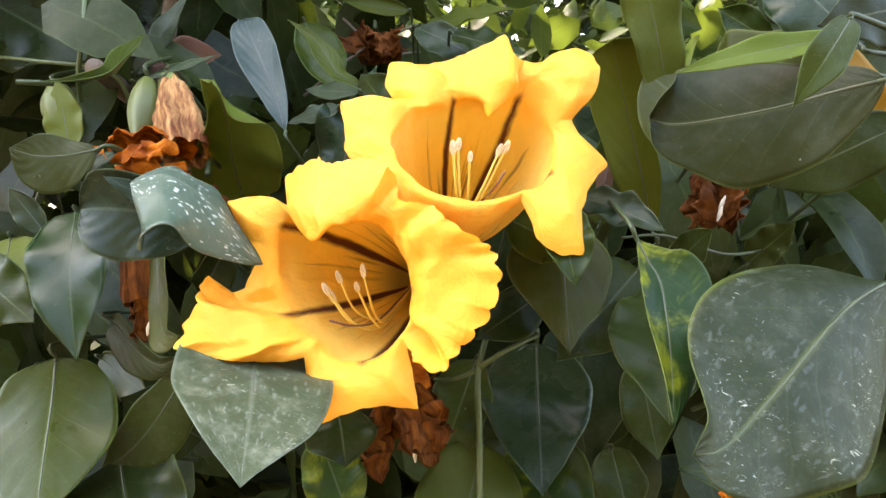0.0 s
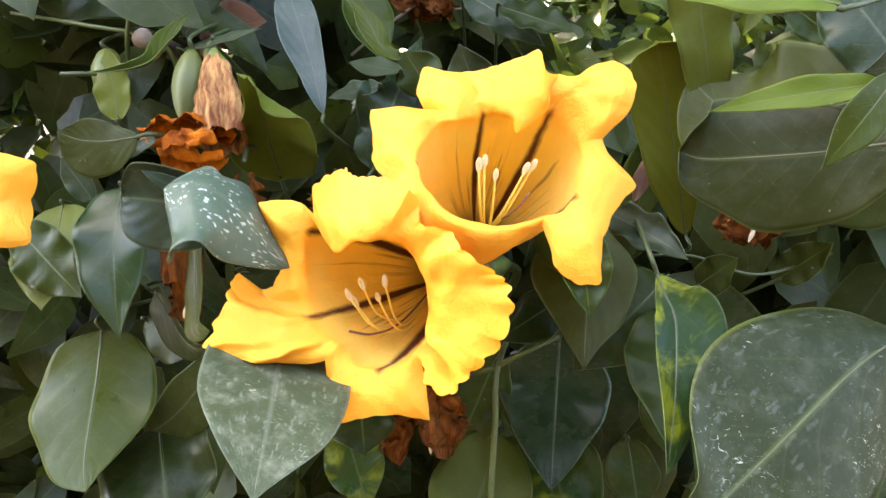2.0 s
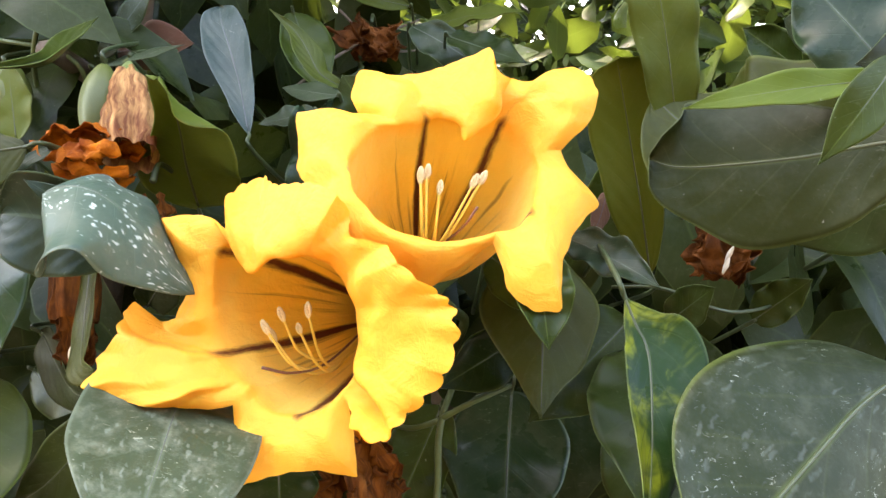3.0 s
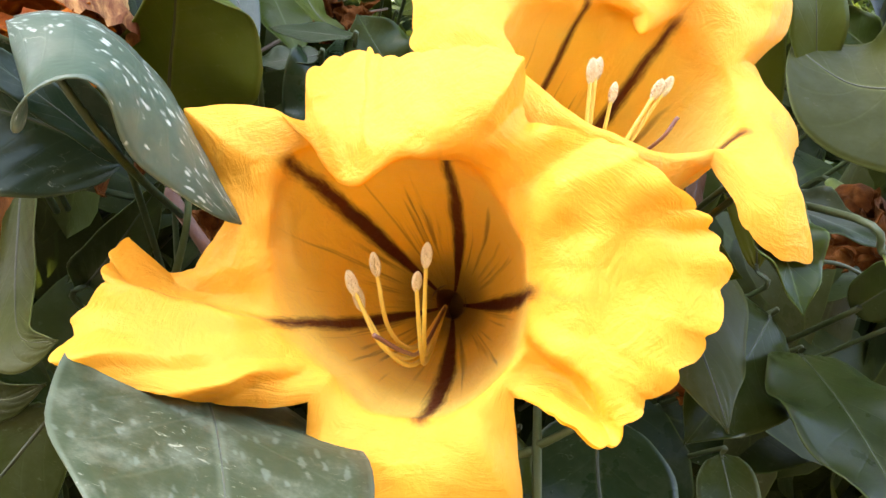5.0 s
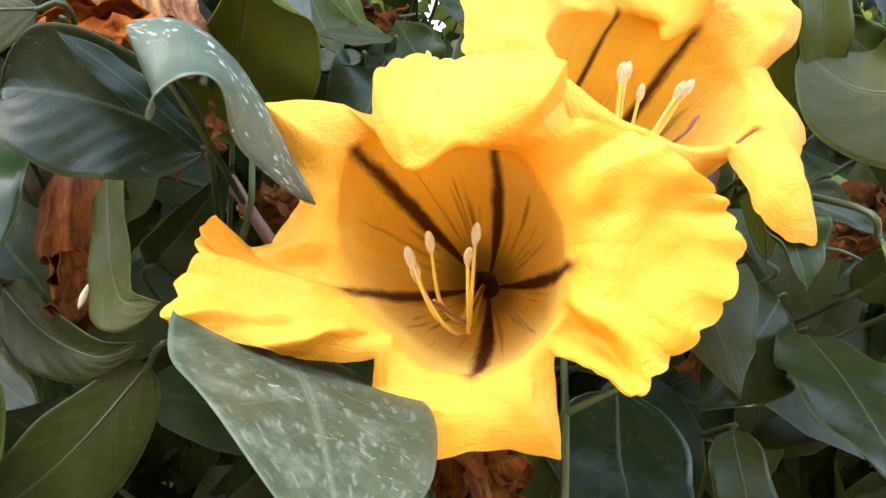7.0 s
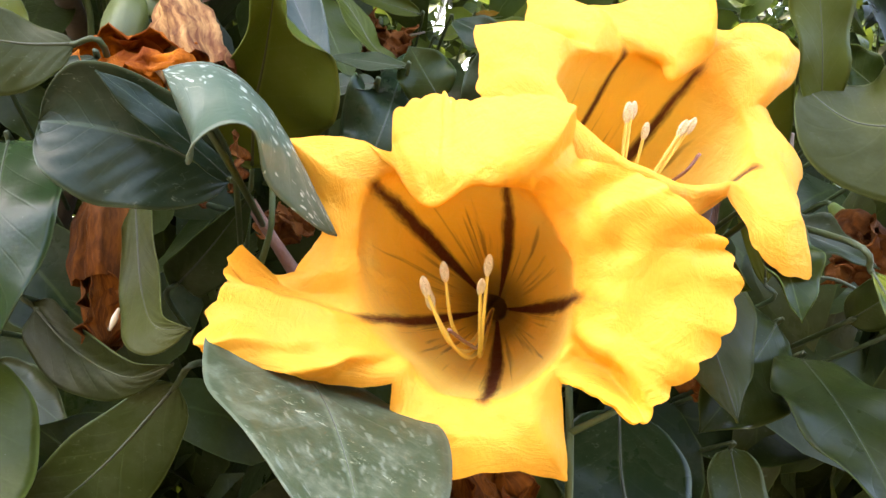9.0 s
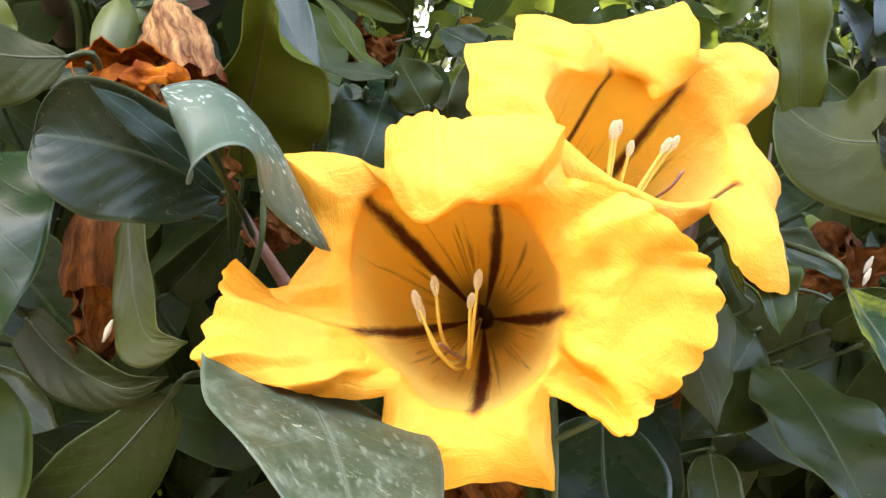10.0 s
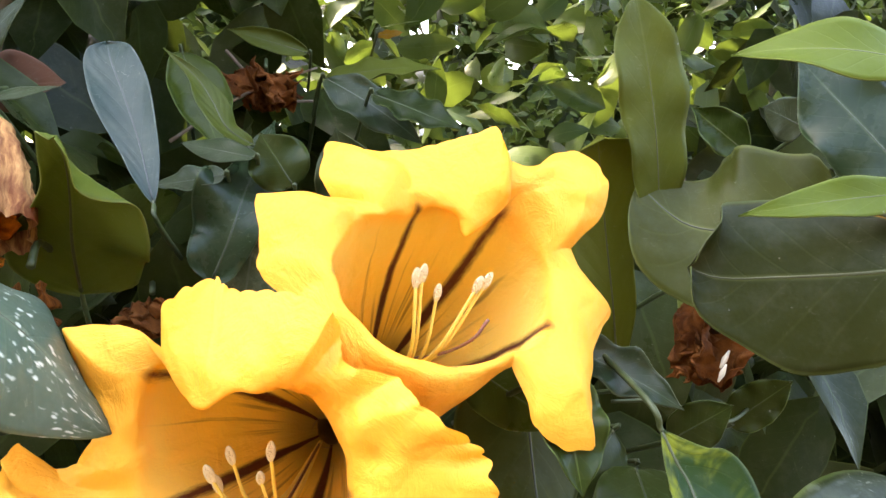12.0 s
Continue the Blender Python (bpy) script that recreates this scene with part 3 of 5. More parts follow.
        for a, b in zip(cuts, cuts[1:] + [cuts[0] + n]):
            idx = np.arange(a, b + 1) % n
            uu = uv[rows_in:, idx].copy()
            uu[:, :, 0] += np.where(np.arange(a, b + 1) >= n, 1.0, 0.0)[None]
            v, f, t, nn = shell(pts[rows_in:, idx] - at, uu, 0.0009, nrm[rows_in:, idx], False)
            put("petal", mesh_from("petal", v, f, t, nn, GOLD), parent, at)
        return pts


def stamen(parent, path, swell, lean, label=""):
    """A curved filament with a two-celled anther at its end."""
    fil = stalk("stamen", parent, path, (0.0010, 0.0009, 0.0007), FILAMENT, 24, 8, label)
    tip = np.array(path[-1], dtype=float)
    way = np.array(lean, dtype=float)
    way /= np.linalg.norm(way)
    side = np.cross(way, (0.1, -1, 0.2))
    side /= np.linalg.norm(side)
    front = np.cross(side, way)
    nu, nv = 15, 22
    u = np.linspace(0, 1, nu)[:, None]
    a = np.linspace(0, 2 * np.pi, nv)[None]
    r = np.sin(np.pi * np.clip(u * 0.96 + 0.02, 0, 1)) ** 0.55
    groove = 1 - 0.42 * np.exp(-((np.abs(np.sin(a / 1.0)) - 1) ** 2) / 0.03)
    sx, sy = 0.0021 * swell, 0.0017 * swell
    p = (u * 0.0095 * swell - 0.002)[..., None] * way + (sx * r * np.cos(a) * groove)[..., None] * side + (sy * r * np.sin(a) * groove)[..., None] * front
    q = p.reshape(-1, 3)
    uv = np.stack(np.broadcast_arrays(u, a / 6.3), axis=2).reshape(-1, 2)
    put("anther", mesh_from("anther", q, grid_faces(nu, nv), uv, None, CREAM), fil, tip, "cream pollen-dusted anther")
    return fil


def flower_tail(parent, cor, stem_to):
    """Narrow tube behind the throat, ribbed calyx and stalk."""
    back = cor.c - cor.a * (cor.depth - cor.mouth[2] * 0.01)
    ang = np.linspace(0, 2 * np.pi, 25)[None]
    d = np.linspace(0, 0.075, 10)[:, None]
    r0 = 0.0082 - 0.03 * d
    p = -d[..., None] * cor.a + (r0 * np.cos(ang))[..., None] * cor.x + (r0 * np.sin(ang))[..., None] * cor.y
    uv = np.stack(np.broadcast_arrays(d / 0.075, ang / 6.3), axis=2)
    put("tube", mesh_from("tube", p.reshape(-1, 3), grid_faces(10, 25), uv.reshape(-1, 2), None, TUBE), parent, back + cor.a * 0.004, "shaded ochre inner tube")
    c0 = back - cor.a * 0.068
    stalk("calyx", parent, (c0, c0 - cor.a * 0.025, c0 - cor.a * 0.05), (0.0105, 0.0115, 0.005), CALYX, 12, 10, "green ribbed calyx")
    stalk("flower_stalk", parent, (c0 - cor.a * 0.045, c0 - cor.a * 0.08 + np.array((0, 0, -0.01)), stem_to), (0.0045, 0.004, 0.005), STEM, 14, 8)


low = thing("flower", (-0.058, 0.56, 1.315), "wide-open golden yellow chalice flower with frilled lobes and purple-striped throat", "flower", "golden flowers")
c = Corolla((-0.058, 0.450, 1.333), (-0.37, -0.92, 0.13), ((0, 36, 73, 105, 139, 152, 179, 225, 247, 267, 299, 331, 348, 360), (4.4, 4.1, 4.0, 4.3, 5.2, 4.7, 4.0, 3.8, 3.9, 4.5, 4.9, 4.8, 4.5, 4.4), 0.4), 0.115, (287, 355, 430, 499, 570), (247, 321, 40, 124, 180))
c.shoulder(247, (246, 4.8, 1.2), sharp=1)
c.shoulder(253, (252, 6.7, 0.7))
c.shoulder(259, (256, 9.1, 0.6), sharp=0.9)
c.shoulder(268, (266, 8.0, 1.0))
c.shoulder(281, (281, 7.4, 1.2))
c.shoulder(294, (294, 7.6, 0.7))
c.shoulder(304, (304, 8.5, 0.0), sharp=0.8)
c.shoulder(312, (311, 6.7, 0.1))
c.shoulder(320, (320, 5.6, 0.5), sharp=1)
c.shoulder(326, (323, 6.3, 1.6), (326, 5.8, 0.5))
c.shoulder(330, (325, 7.1, 3.0), (330, 6.3, 0.5), frill=.2)
c.shoulder(335, (326, 8.5, 2.6), (333, 6.9, 0.9), frill=.4)
c.shoulder(341, (335, 8.7, 2.1), frill=.5)
c.shoulder(348, (344, 9.3, 1.8), frill=.5)
c.shoulder(355, (352, 9.9, 1.5), frill=.5)
c.shoulder(363, (363, 10.2, 1.5), frill=.5)
c.shoulder(371, (370, 9.9, 1.6), frill=.5)
c.shoulder(378, (375, 9.3, 2.2), frill=.4)
c.shoulder(385, (385, 8.2, 2.7), frill=.2)
c.shoulder(391, (393, 7.6, 1.8))
c.shoulder(398, (402, 6.6, 2.2), (398, 5.4, 1.8), frill=.1)
c.shoulder(404, (409, 6.3, 1.4), (405, 5.3, 2.0), frill=.1)
c.shoulder(408, (415, 6.8, 0.9), (411, 5.2, 2.2), frill=.1)
c.shoulder(413, (418, 7.5, 2.4), (414, 5.0, 2.6), frill=.1, sharp=0.9)
c.shoulder(422, (428, 7.3, 2.2), (420, 4.6, 2.6), frill=.1)
c.shoulder(432, (439, 7.1, 1.6), (429, 4.0, 2.5), frill=.1)
c.shoulder(444, (450, 6.9, 1.2), (441, 3.5, 2.3), frill=.1)
c.shoulder(453, (457, 7.1, 0.8), (454, 3.0, 2.1), frill=.12)
c.shoulder(459, (461, 7.6, 0.6), (463, 2.9, 2.0), frill=.15, sharp=0.6)
c.shoulder(466, (469, 7.4, 1.0), (472, 2.8, 1.7), frill=.15)
c.shoulder(474, (477, 6.9, 1.5), (482, 3.2, 1.5), frill=.15)
c.shoulder(480, (484, 5.5, 1.4), (488, 4.0, 1.3), frill=.1)
c.shoulder(486, (491, 6.8, 0.8))
c.shoulder(494, (497, 7.7, 0.8))
c.shoulder(505, (507, 9.0, 1.0), sharp=0.8)
c.shoulder(518, (516, 7.2, 0.7))
c.shoulder(532, (526, 5.9, 0.8))
c.shoulder(539, (534, 6.1, 0.7))
c.shoulder(547, (544, 6.9, 0.4), sharp=0.9)
c.shoulder(555, (545, 7.6, 0.6), (552, 6.3, 0.8), sharp=0.6)
c.shoulder(561, (538, 8.7, 1.3), (551, 7.1, 1.2), sharp=0.6)
c.shoulder(566, (542, 9.0, 2.0), (552, 7.2, 1.8), frill=.3)
c.shoulder(571, (548, 8.7, 2.8), frill=.5)
c.shoulder(576, (557, 8.8, 3.9), frill=.6)
c.shoulder(582, (565, 8.9, 4.9), frill=.5, sharp=0.5)
c.shoulder(588, (570, 8.4, 4.6), frill=.4)
c.shoulder(594, (581, 6.6, 4.3), frill=.3)
c.shoulder(599, (586, 6.3, 2.6), frill=.2)
c.shoulder(603, (598, 5.4, 1.7))
c.build(low, 3)
flower_tail(low, c, (0.03, 0.75, 1.25))
root = np.array((-0.022, 0.535, 1.318))
stamen(low, (root, (-0.038, 0.490, 1.300), (-0.052, 0.468, 1.303), (-0.066, 0.462, 1.320)), 1.0, (-0.35, -0.2, 0.9))
stamen(low, (root, (-0.040, 0.490, 1.302), (-0.056, 0.466, 1.306), (-0.069, 0.459, 1.325)), 1.0, (-0.4, -0.2, 0.85))
stamen(low, (root, (-0.040, 0.495, 1.304), (-0.054, 0.472, 1.312), (-0.062, 0.462, 1.332)), 0.95, (-0.3, -0.2, 0.9))
stamen(low, (root, (-0.036, 0.490, 1.303), (-0.042, 0.468, 1.311), (-0.047, 0.453, 1.337)), 0.95, (-0.05, -0.15, 1.0))
stamen(low, (root, (-0.036, 0.490, 1.300), (-0.043, 0.466, 1.307), (-0.050, 0.448, 1.329)), 0.85, (-0.1, -0.5, 0.8))
stalk("style", low, (root, (-0.040, 0.480, 1.305), (-0.052, 0.445, 1.308), (-0.064, 0.430, 1.314)), (0.0008, 0.0007, 0.0008), STYLE, 20, 7, "thin purple style")

high = thing("flower", (0.03, 0.56, 1.36), "golden yellow chalice flower tilted upwards, one lobe margin folded inwards", "flower", "golden flowers")
c = Corolla((0.022, 0.468, 1.412), (0.16, -0.78, 0.60), ((0, 14, 34, 60, 93, 134, 160, 192, 213, 251, 290, 309, 338, 360), (4.3, 4.4, 4.3, 3.9, 3.3, 3.3, 4.5, 5.6, 5.4, 4.8, 4.1, 4.4, 4.5, 4.3), 0.8), 0.115, (265, 335, 415, 480, 553), (298, 19, 72, 146, 198))
c.shoulder(298, (298, 4.6, 0.5), sharp=1)
c.shoulder(304, (297, 6.0, 0.5))
c.shoulder(310, (296, 7.3, 0.3))
c.shoulder(317, (302, 8.5, 0.2))
c.shoulder(323, (309, 9.1, 0.2), sharp=0.9)
c.shoulder(330, (315, 8.0, 0.4))
c.shoulder(338, (323, 7.2, 0.6))
c.shoulder(348, (342, 7.0, 0.3))
c.shoulder(358, (359, 8.0, 0.0), sharp=0.7)
c.shoulder(369, (370, 6.1, 0.9))
c.shoulder(379, (380, 5.8, 1.1), sharp=1)
c.shoulder(387, (387, 7.6, 2.2))
c.shoulder(395, (395, 8.7, 2.7))
c.shoulder(403, (403, 9.2, 2.6))
c.shoulder(410, (410, 9.0, 2.3))
c.shoulder(416, (414, 8.0, 2.2))
c.shoulder(421, (416, 6.8, 2.1))
c.shoulder(426, (426, 6.1, 2.0), sharp=0.8)
c.shoulder(430, (433, 4.6, 3.7), (421, 3.5, 2.4), frill=.05)
c.shoulder(436, (437, 5.2, 3.8), (424, 2.6, 2.0), frill=.05)
c.shoulder(443, (441, 5.9, 3.8), (434, 1.8, 1.5), frill=.05, sharp=0.6)
c.shoulder(452, (452, 5.7, 2.8), (445, 2.3, 1.8), frill=.05)
c.shoulder(460, (462, 5.9, 1.9), (457, 3.0, 1.7), frill=.05)
c.shoulder(468, (470, 6.1, 1.2), (467, 3.6, 1.4), frill=.05)
c.shoulder(476, (479, 6.6, 0.6), (477, 4.2, 1.3), frill=.05)
c.shoulder(484, (486, 7.5, 0.1))
c.shoulder(491, (491, 8.5, -0.3), sharp=0.6)
c.shoulder(500, (502, 7.3, -0.5))
c.shoulder(506, (506, 6.1, -0.5), sharp=1)
c.shoulder(514, (513, 7.4, -0.4))
c.shoulder(522, (523, 8.9, -0.3), sharp=0.8)
c.shoulder(536, (534, 8.1, -0.9))
c.shoulder(548, (542, 7.9, -1.3))
c.shoulder(561, (558, 7.0, -0.5))
c.shoulder(574, (572, 6.8, 0.2))
c.shoulder(592, (592, 7.0, -1.0), (592, 5.8, 1.0))
c.shoulder(615, (617, 6.4, -1.5), (615, 5.6, 1.0))
c.shoulder(632, (632, 5.4, -1.2), (634, 4.9, 0.6))
c.shoulder(647, (649, 4.6, 0.0), (649, 4.4, 0.6))
c.build(high, 7)
flower_tail(high, c, (0.02, 0.78, 1.24))
root = np.array((0.008, 0.535, 1.362))
stamen(high, (root, (0.009, 0.490, 1.370), (0.008, 0.468, 1.384), (0.006, 0.462, 1.409)), 1.0, (0.0, -0.1, 1.0))
stamen(high, (root, (0.010, 0.490, 1.370), (0.010, 0.470, 1.384), (0.009, 0.465, 1.411)), 0.95, (0.1, -0.1, 1.0))
stamen(high, (root, (0.013, 0.490, 1.370), (0.015, 0.472, 1.382), (0.016, 0.465, 1.404)), 0.85, (0.1, -0.1, 1.0))
stamen(high, (root, (0.014, 0.490, 1.370), (0.021, 0.472, 1.382), (0.033, 0.467, 1.408)), 0.95, (0.35, -0.1, 0.9))
stamen(high, (root, (0.015, 0.490, 1.370), (0.023, 0.473, 1.382), (0.037, 0.468, 1.410)), 0.95, (0.4, -0.1, 0.9))
stalk("style", high, (root, (0.020, 0.480, 1.376), (0.030, 0.455, 1.388), (0.036, 0.452, 1.398)), (0.0008, 0.0007, 0.0008), STYLE, 20, 7, "thin purple style")


# a third flower of the same vine, at the side
side_flower = thing("flower", (-0.34, 0.54, 1.37), "golden yellow chalice flower half hidden among leaves", "flower", "golden flowers")
c = Corolla((-0.333, 0.425, 1.384), (0.55, -0.80, 0.25), ((0, 360), (4.0, 4.0), 0.4), 0.115, (288, 360, 432, 504, 576), (252, 324, 36, 108, 180))
for lobe in range(5):
    mid = 288 + 72 * lobe
    c.shoulder(mid - 36, (mid - 36, 5.4, 0.6))
    c.shoulder(mid - 18, (mid - 20, 7.4, 0.4), frill=0.2)
    c.shoulder(mid, (mid, 7.0, -0.6), frill=0.3)
    c.shoulder(mid + 18, (mid + 20, 7.4, 0.4), frill=0.2)
c.build(side_flower, 5)
flower_tail(side_flower, c, (-0.62, 0.80, 1.25))

# ---- the vine: woody base, stems, leaves ----
VINE = thing("vine", (0.1, 1.0, 0.0), "dense evergreen climbing shrub with leathery green leaves", "shrub")
stalk("trunk", VINE, ((0.1, 1.0, 0.0), (0.12, 0.98, 0.5), (0.06, 0.95, 0.95), (0.02, 0.8, 1.2)), (0.035, 0.028, 0.02, 0.01), WOOD, 30, 12)
stalk("trunk", VINE, ((-0.5, 1.05, 0.0), (-0.45, 1.0, 0.7), (-0.35, 0.9, 1.3), (-0.25, 0.75, 1.6)), (0.03, 0.024, 0.016, 0.006), WOOD, 30, 12)
stalk("trunk", VINE, ((0.6, 1.05, 0.0), (0.5, 1.0, 0.6), (0.38, 0.9, 1.2), (0.3, 0.8, 1.5)), (0.03, 0.022, 0.012, 0.006), WOOD, 30, 12)
stalk("stem", VINE, ((-0.430, 0.694, 1.500), (-0.350, 0.673, 1.491), (-0.282, 0.672, 1.479), (-0.276, 0.707, 1.434)), (0.0016, 0.0018, 0.0022), STEM, 24, 8)
stalk("stem", VINE, ((-0.306, 0.680, 1.553), (-0.303, 0.665, 1.512), (-0.312, 0.672, 1.478), (-0.325, 0.708, 1.439)), (0.002, 0.002, 0.0022), STEM, 24, 8)
stalk("stem", VINE, ((0.025, 0.499, 1.172), (0.025, 0.514, 1.222), (0.025, 0.528, 1.261), (0.042, 0.592, 1.294)), (0.0022, 0.0022, 0.002), STEM, 24, 8)
stalk("stem", VINE, ((0.025, 0.528, 1.261), (0.041, 0.520, 1.274), (0.067, 0.541, 1.281)), (0.002, 0.0018, 0.0015), STEM, 18, 8)
stalk("stem", VINE, ((0.023, 0.528, 1.259), (0.006, 0.537, 1.250), (-0.014, 0.567, 1.242)), (0.002, 0.0018, 0.0015), STEM, 18, 8)
stalk("stem", VINE, ((0.116, 0.498, 1.355), (0.145, 0.498, 1.356), (0.193, 0.517, 1.342), (0.271, 0.597, 1.342)), (0.0009, 0.0010, 0.0012), PETIOLE, 24, 8)
stalk("stem", VINE, ((-0.152, 0.580, 1.356), (-0.137, 0.578, 1.338), (-0.122, 0.585, 1.320)), (0.0035, 0.003, 0.004), DRY_STALK, 18, 9, "dry pinkish stalk")
stalk("stem", VINE, ((-0.140, 0.557, 1.365), (-0.138, 0.557, 1.341), (-0.144, 0.580, 1.312)), (0.0016, 0.0016, 0.002), STEM, 18, 8)
stalk("stem", VINE, ((-0.118, 0.934, 1.575), (-0.071, 0.923, 1.535), (-0.027, 0.944, 1.538)), (0.0016, 0.0014, 0.0012), WOOD, 18, 8)
stalk("stem", VINE, ((-0.150, 0.844, 1.477), (-0.095, 0.876, 1.527), (-0.030, 0.947, 1.572)), (0.0016, 0.0015, 0.0012), WOOD, 18, 8)
stalk("cut_twig", VINE, ((-0.280, 0.632, 1.480), (-0.293, 0.672, 1.482), (-0.304, 0.761, 1.470)), (0.0075, 0.008, 0.009), WOOD, 16, 12, "sawn-off woody twig")
leaf((0.219, 0.419, 1.469), (0.124, 0.420, 1.450), 0.018, (0.04, -0.91, 0.57), "light", bend=.04, fold=10, broad=.5, point=.5, phase=2.0, roll=0.1, wave=0.13, waves=2.5, twist=2, stalk_to=(0.30, 0.45, 1.47))
leaf((0.160, 0.361, 1.499), (0.092, 0.385, 1.502), 0.025, (-0.17, -0.80, 0.61), "light", bend=.10, fold=8, broad=.5, point=.5, phase=4.6, roll=-0.0, wave=0.18, waves=1.6, twist=0, stalk_to=(0.26, 0.42, 1.53))
leaf((0.196, 0.380, 1.472), (0.165, 0.370, 1.428), 0.020, (-0.17, -0.98, 0.10), "mid", bend=.08, fold=10, point=.6, phase=5.2, roll=-0.0, wave=0.09, waves=1.7, twist=8, stalk_to=(0.24, 0.40, 1.465))
leaf((0.263, 0.432, 1.488), (0.194, 0.410, 1.473), 0.039, (0.00, -0.99, 0.19), "moss", bend=.05, phase=5.8, roll=-0.1, wave=0.13, waves=2.9, twist=0, stalk_to=(0.33, 0.52, 1.47))
leaf((0.261, 0.532, 1.482), (0.281, 0.504, 1.412), 0.045, (0.00, -0.99, 0.10), "yellow", fold=5, phase=0.1, roll=-0.2, wave=0.15, waves=1.8, twist=1)
leaf((0.275, 0.465, 1.426), (0.201, 0.481, 1.388), 0.045, (0.00, -0.98, 0.28), "dark", wave=.2, phase=4.5, roll=-0.1, waves=1.9, twist=-16)
leaf((0.159, 0.552, 1.444), (0.126, 0.545, 1.568), 0.042, (0.05, -1.00, 0.07), "olive", bend=.05, broad=.66, point=0, fold=8, wave=.12, phase=4.6, roll=0.0, waves=3.3, twist=1)
leaf((0.066, 0.450, 1.376), (0.074, 0.425, 1.334), 0.034, (0.00, -0.90, 0.52), "mid", fold=14, bend=.05, broad=.4, phase=3.9, roll=-0.5, wave=0.18, waves=2.7, twist=9)
leaf((0.086, 0.501, 1.381), (0.133, 0.459, 1.362), 0.028, (0.00, -0.76, 0.72), "grey", fold=10, bend=.05, phase=1.1, roll=0.5, wave=0.19, waves=3.2, twist=7)
leaf((0.137, 0.536, 1.330), (0.074, 0.490, 1.275), 0.057, (0.00, -0.98, 0.28), "dark", bend=.05, phase=1.1, roll=0.3, wave=0.17, waves=3.2, twist=-5)
leaf((0.072, 0.554, 1.309), (0.022, 0.511, 1.285), 0.038, (0.00, -0.98, 0.28), "dark", fold=8, phase=5.6, roll=-0.4, wave=0.10, waves=2.3, twist=-5)
leaf((-0.084, 0.510, 1.217), (-0.058, 0.477, 1.168), 0.043, (0.06, -0.93, 0.51), "blotched", fold=5, wave=.15, phase=1.1, roll=0.1, waves=3.2, twist=-11)
leaf((0.029, 0.543, 1.201), (0.002, 0.470, 1.127), 0.073, (0.06, -0.93, 0.51), "olive", fold=6, bend=.04, phase=1.7, roll=-0.0, wave=0.13, waves=2.3, twist=7)
leaf((0.065, 0.565, 1.196), (0.089, 0.497, 1.129), 0.078, (0.06, -0.93, 0.51), "blotched", wave=.12, phase=3.2, roll=0.6, waves=1.8, twist=-4)
leaf((-0.069, 0.496, 1.240), (-0.062, 0.478, 1.209), 0.047, (0.06, -0.93, 0.51), "dark", phase=5.5, roll=0.2, wave=0.18, waves=2.0, twist=-18)
leaf((0.024, 0.559, 1.259), (-0.006, 0.525, 1.180), 0.048, (0.31, -0.90, 0.42), "mid", phase=0.3, roll=0.3, wave=0.14, waves=3.3, twist=7)
leaf((0.134, 0.596, 1.178), (0.143, 0.562, 1.129), 0.045, (0.06, -0.95, 0.43), "dark", phase=5.7, roll=0.4, wave=0.12, waves=1.8, twist=-9)
leaf((-0.220, 0.508, 1.204), (-0.175, 0.423, 1.148), 0.094, (0.06, -0.92, 0.56), "dark", fold=8, phase=0.3, roll=0.4, wave=0.14, waves=2.6, twist=-6)
leaf((-0.271, 0.570, 1.368), (-0.237, 0.490, 1.275), 0.059, (0.00, -0.88, 0.56), "gloss", "pointed glossy leaf with a pale sheen", roll=0, wave=.08, twist=5, fold=12, bend=.08, broad=.4, phase=4.0, waves=2.7)
leaf((-0.228, 0.541, 1.411), (-0.245, 0.525, 1.394), 0.011, (-0.14, -0.75, 0.62), "grey", bend=.05, phase=4.4, roll=-0.4, wave=0.10, waves=2.5, twist=4)
leaf((-0.275, 0.606, 1.249), (-0.219, 0.566, 1.227), 0.033, (-0.17, -0.92, 0.31), "dark", phase=5.5, roll=0.5, wave=0.11, waves=2.2, twist=16)
leaf((-0.183, 0.570, 1.195), (-0.230, 0.537, 1.237), 0.056, (0.17, -0.93, 0.34), "dark", phase=3.8, roll=-0.0, wave=0.18, waves=3.2, twist=16)
leaf((-0.071, 0.663, 1.463), (-0.122, 0.695, 1.469), 0.022, (-0.16, -0.75, 0.68), "grey", phase=5.1, roll=0.2, wave=0.11, waves=1.7, twist=-11)
leaf((-0.089, 0.666, 1.450), (-0.135, 0.675, 1.438), 0.022, (-0.18, -0.85, 0.54), "grey", phase=1.6, roll=0.6, wave=0.19, waves=2.5, twist=8)
leaf((-0.027, 0.780, 1.537), (0.051, 0.741, 1.490), 0.038, (-0.17, -0.80, 0.61), "grey", bend=.06, phase=2.5, roll=0.5, wave=0.18, waves=2.6, twist=16)
leaf((0.002, 0.667, 1.429), (-0.022, 0.654, 1.487), 0.049, (-0.20, -0.96, 0.22), "grey", phase=3.4, roll=-0.3, wave=0.13, waves=2.4, twist=-2)
leaf((-0.025, 0.883, 1.549), (0.078, 0.842, 1.568), 0.039, (-0.16, -0.75, 0.68), "olive", bend=.06, phase=3.8, roll=-0.5, wave=0.14, waves=3.4, twist=-11)
leaf((-0.040, 0.918, 1.580), (-0.119, 0.936, 1.596), 0.025, (-0.19, -0.92, 0.39), "olive", curl=.3, phase=5.7, roll=-0.5, wave=0.10, waves=2.2, twist=12)
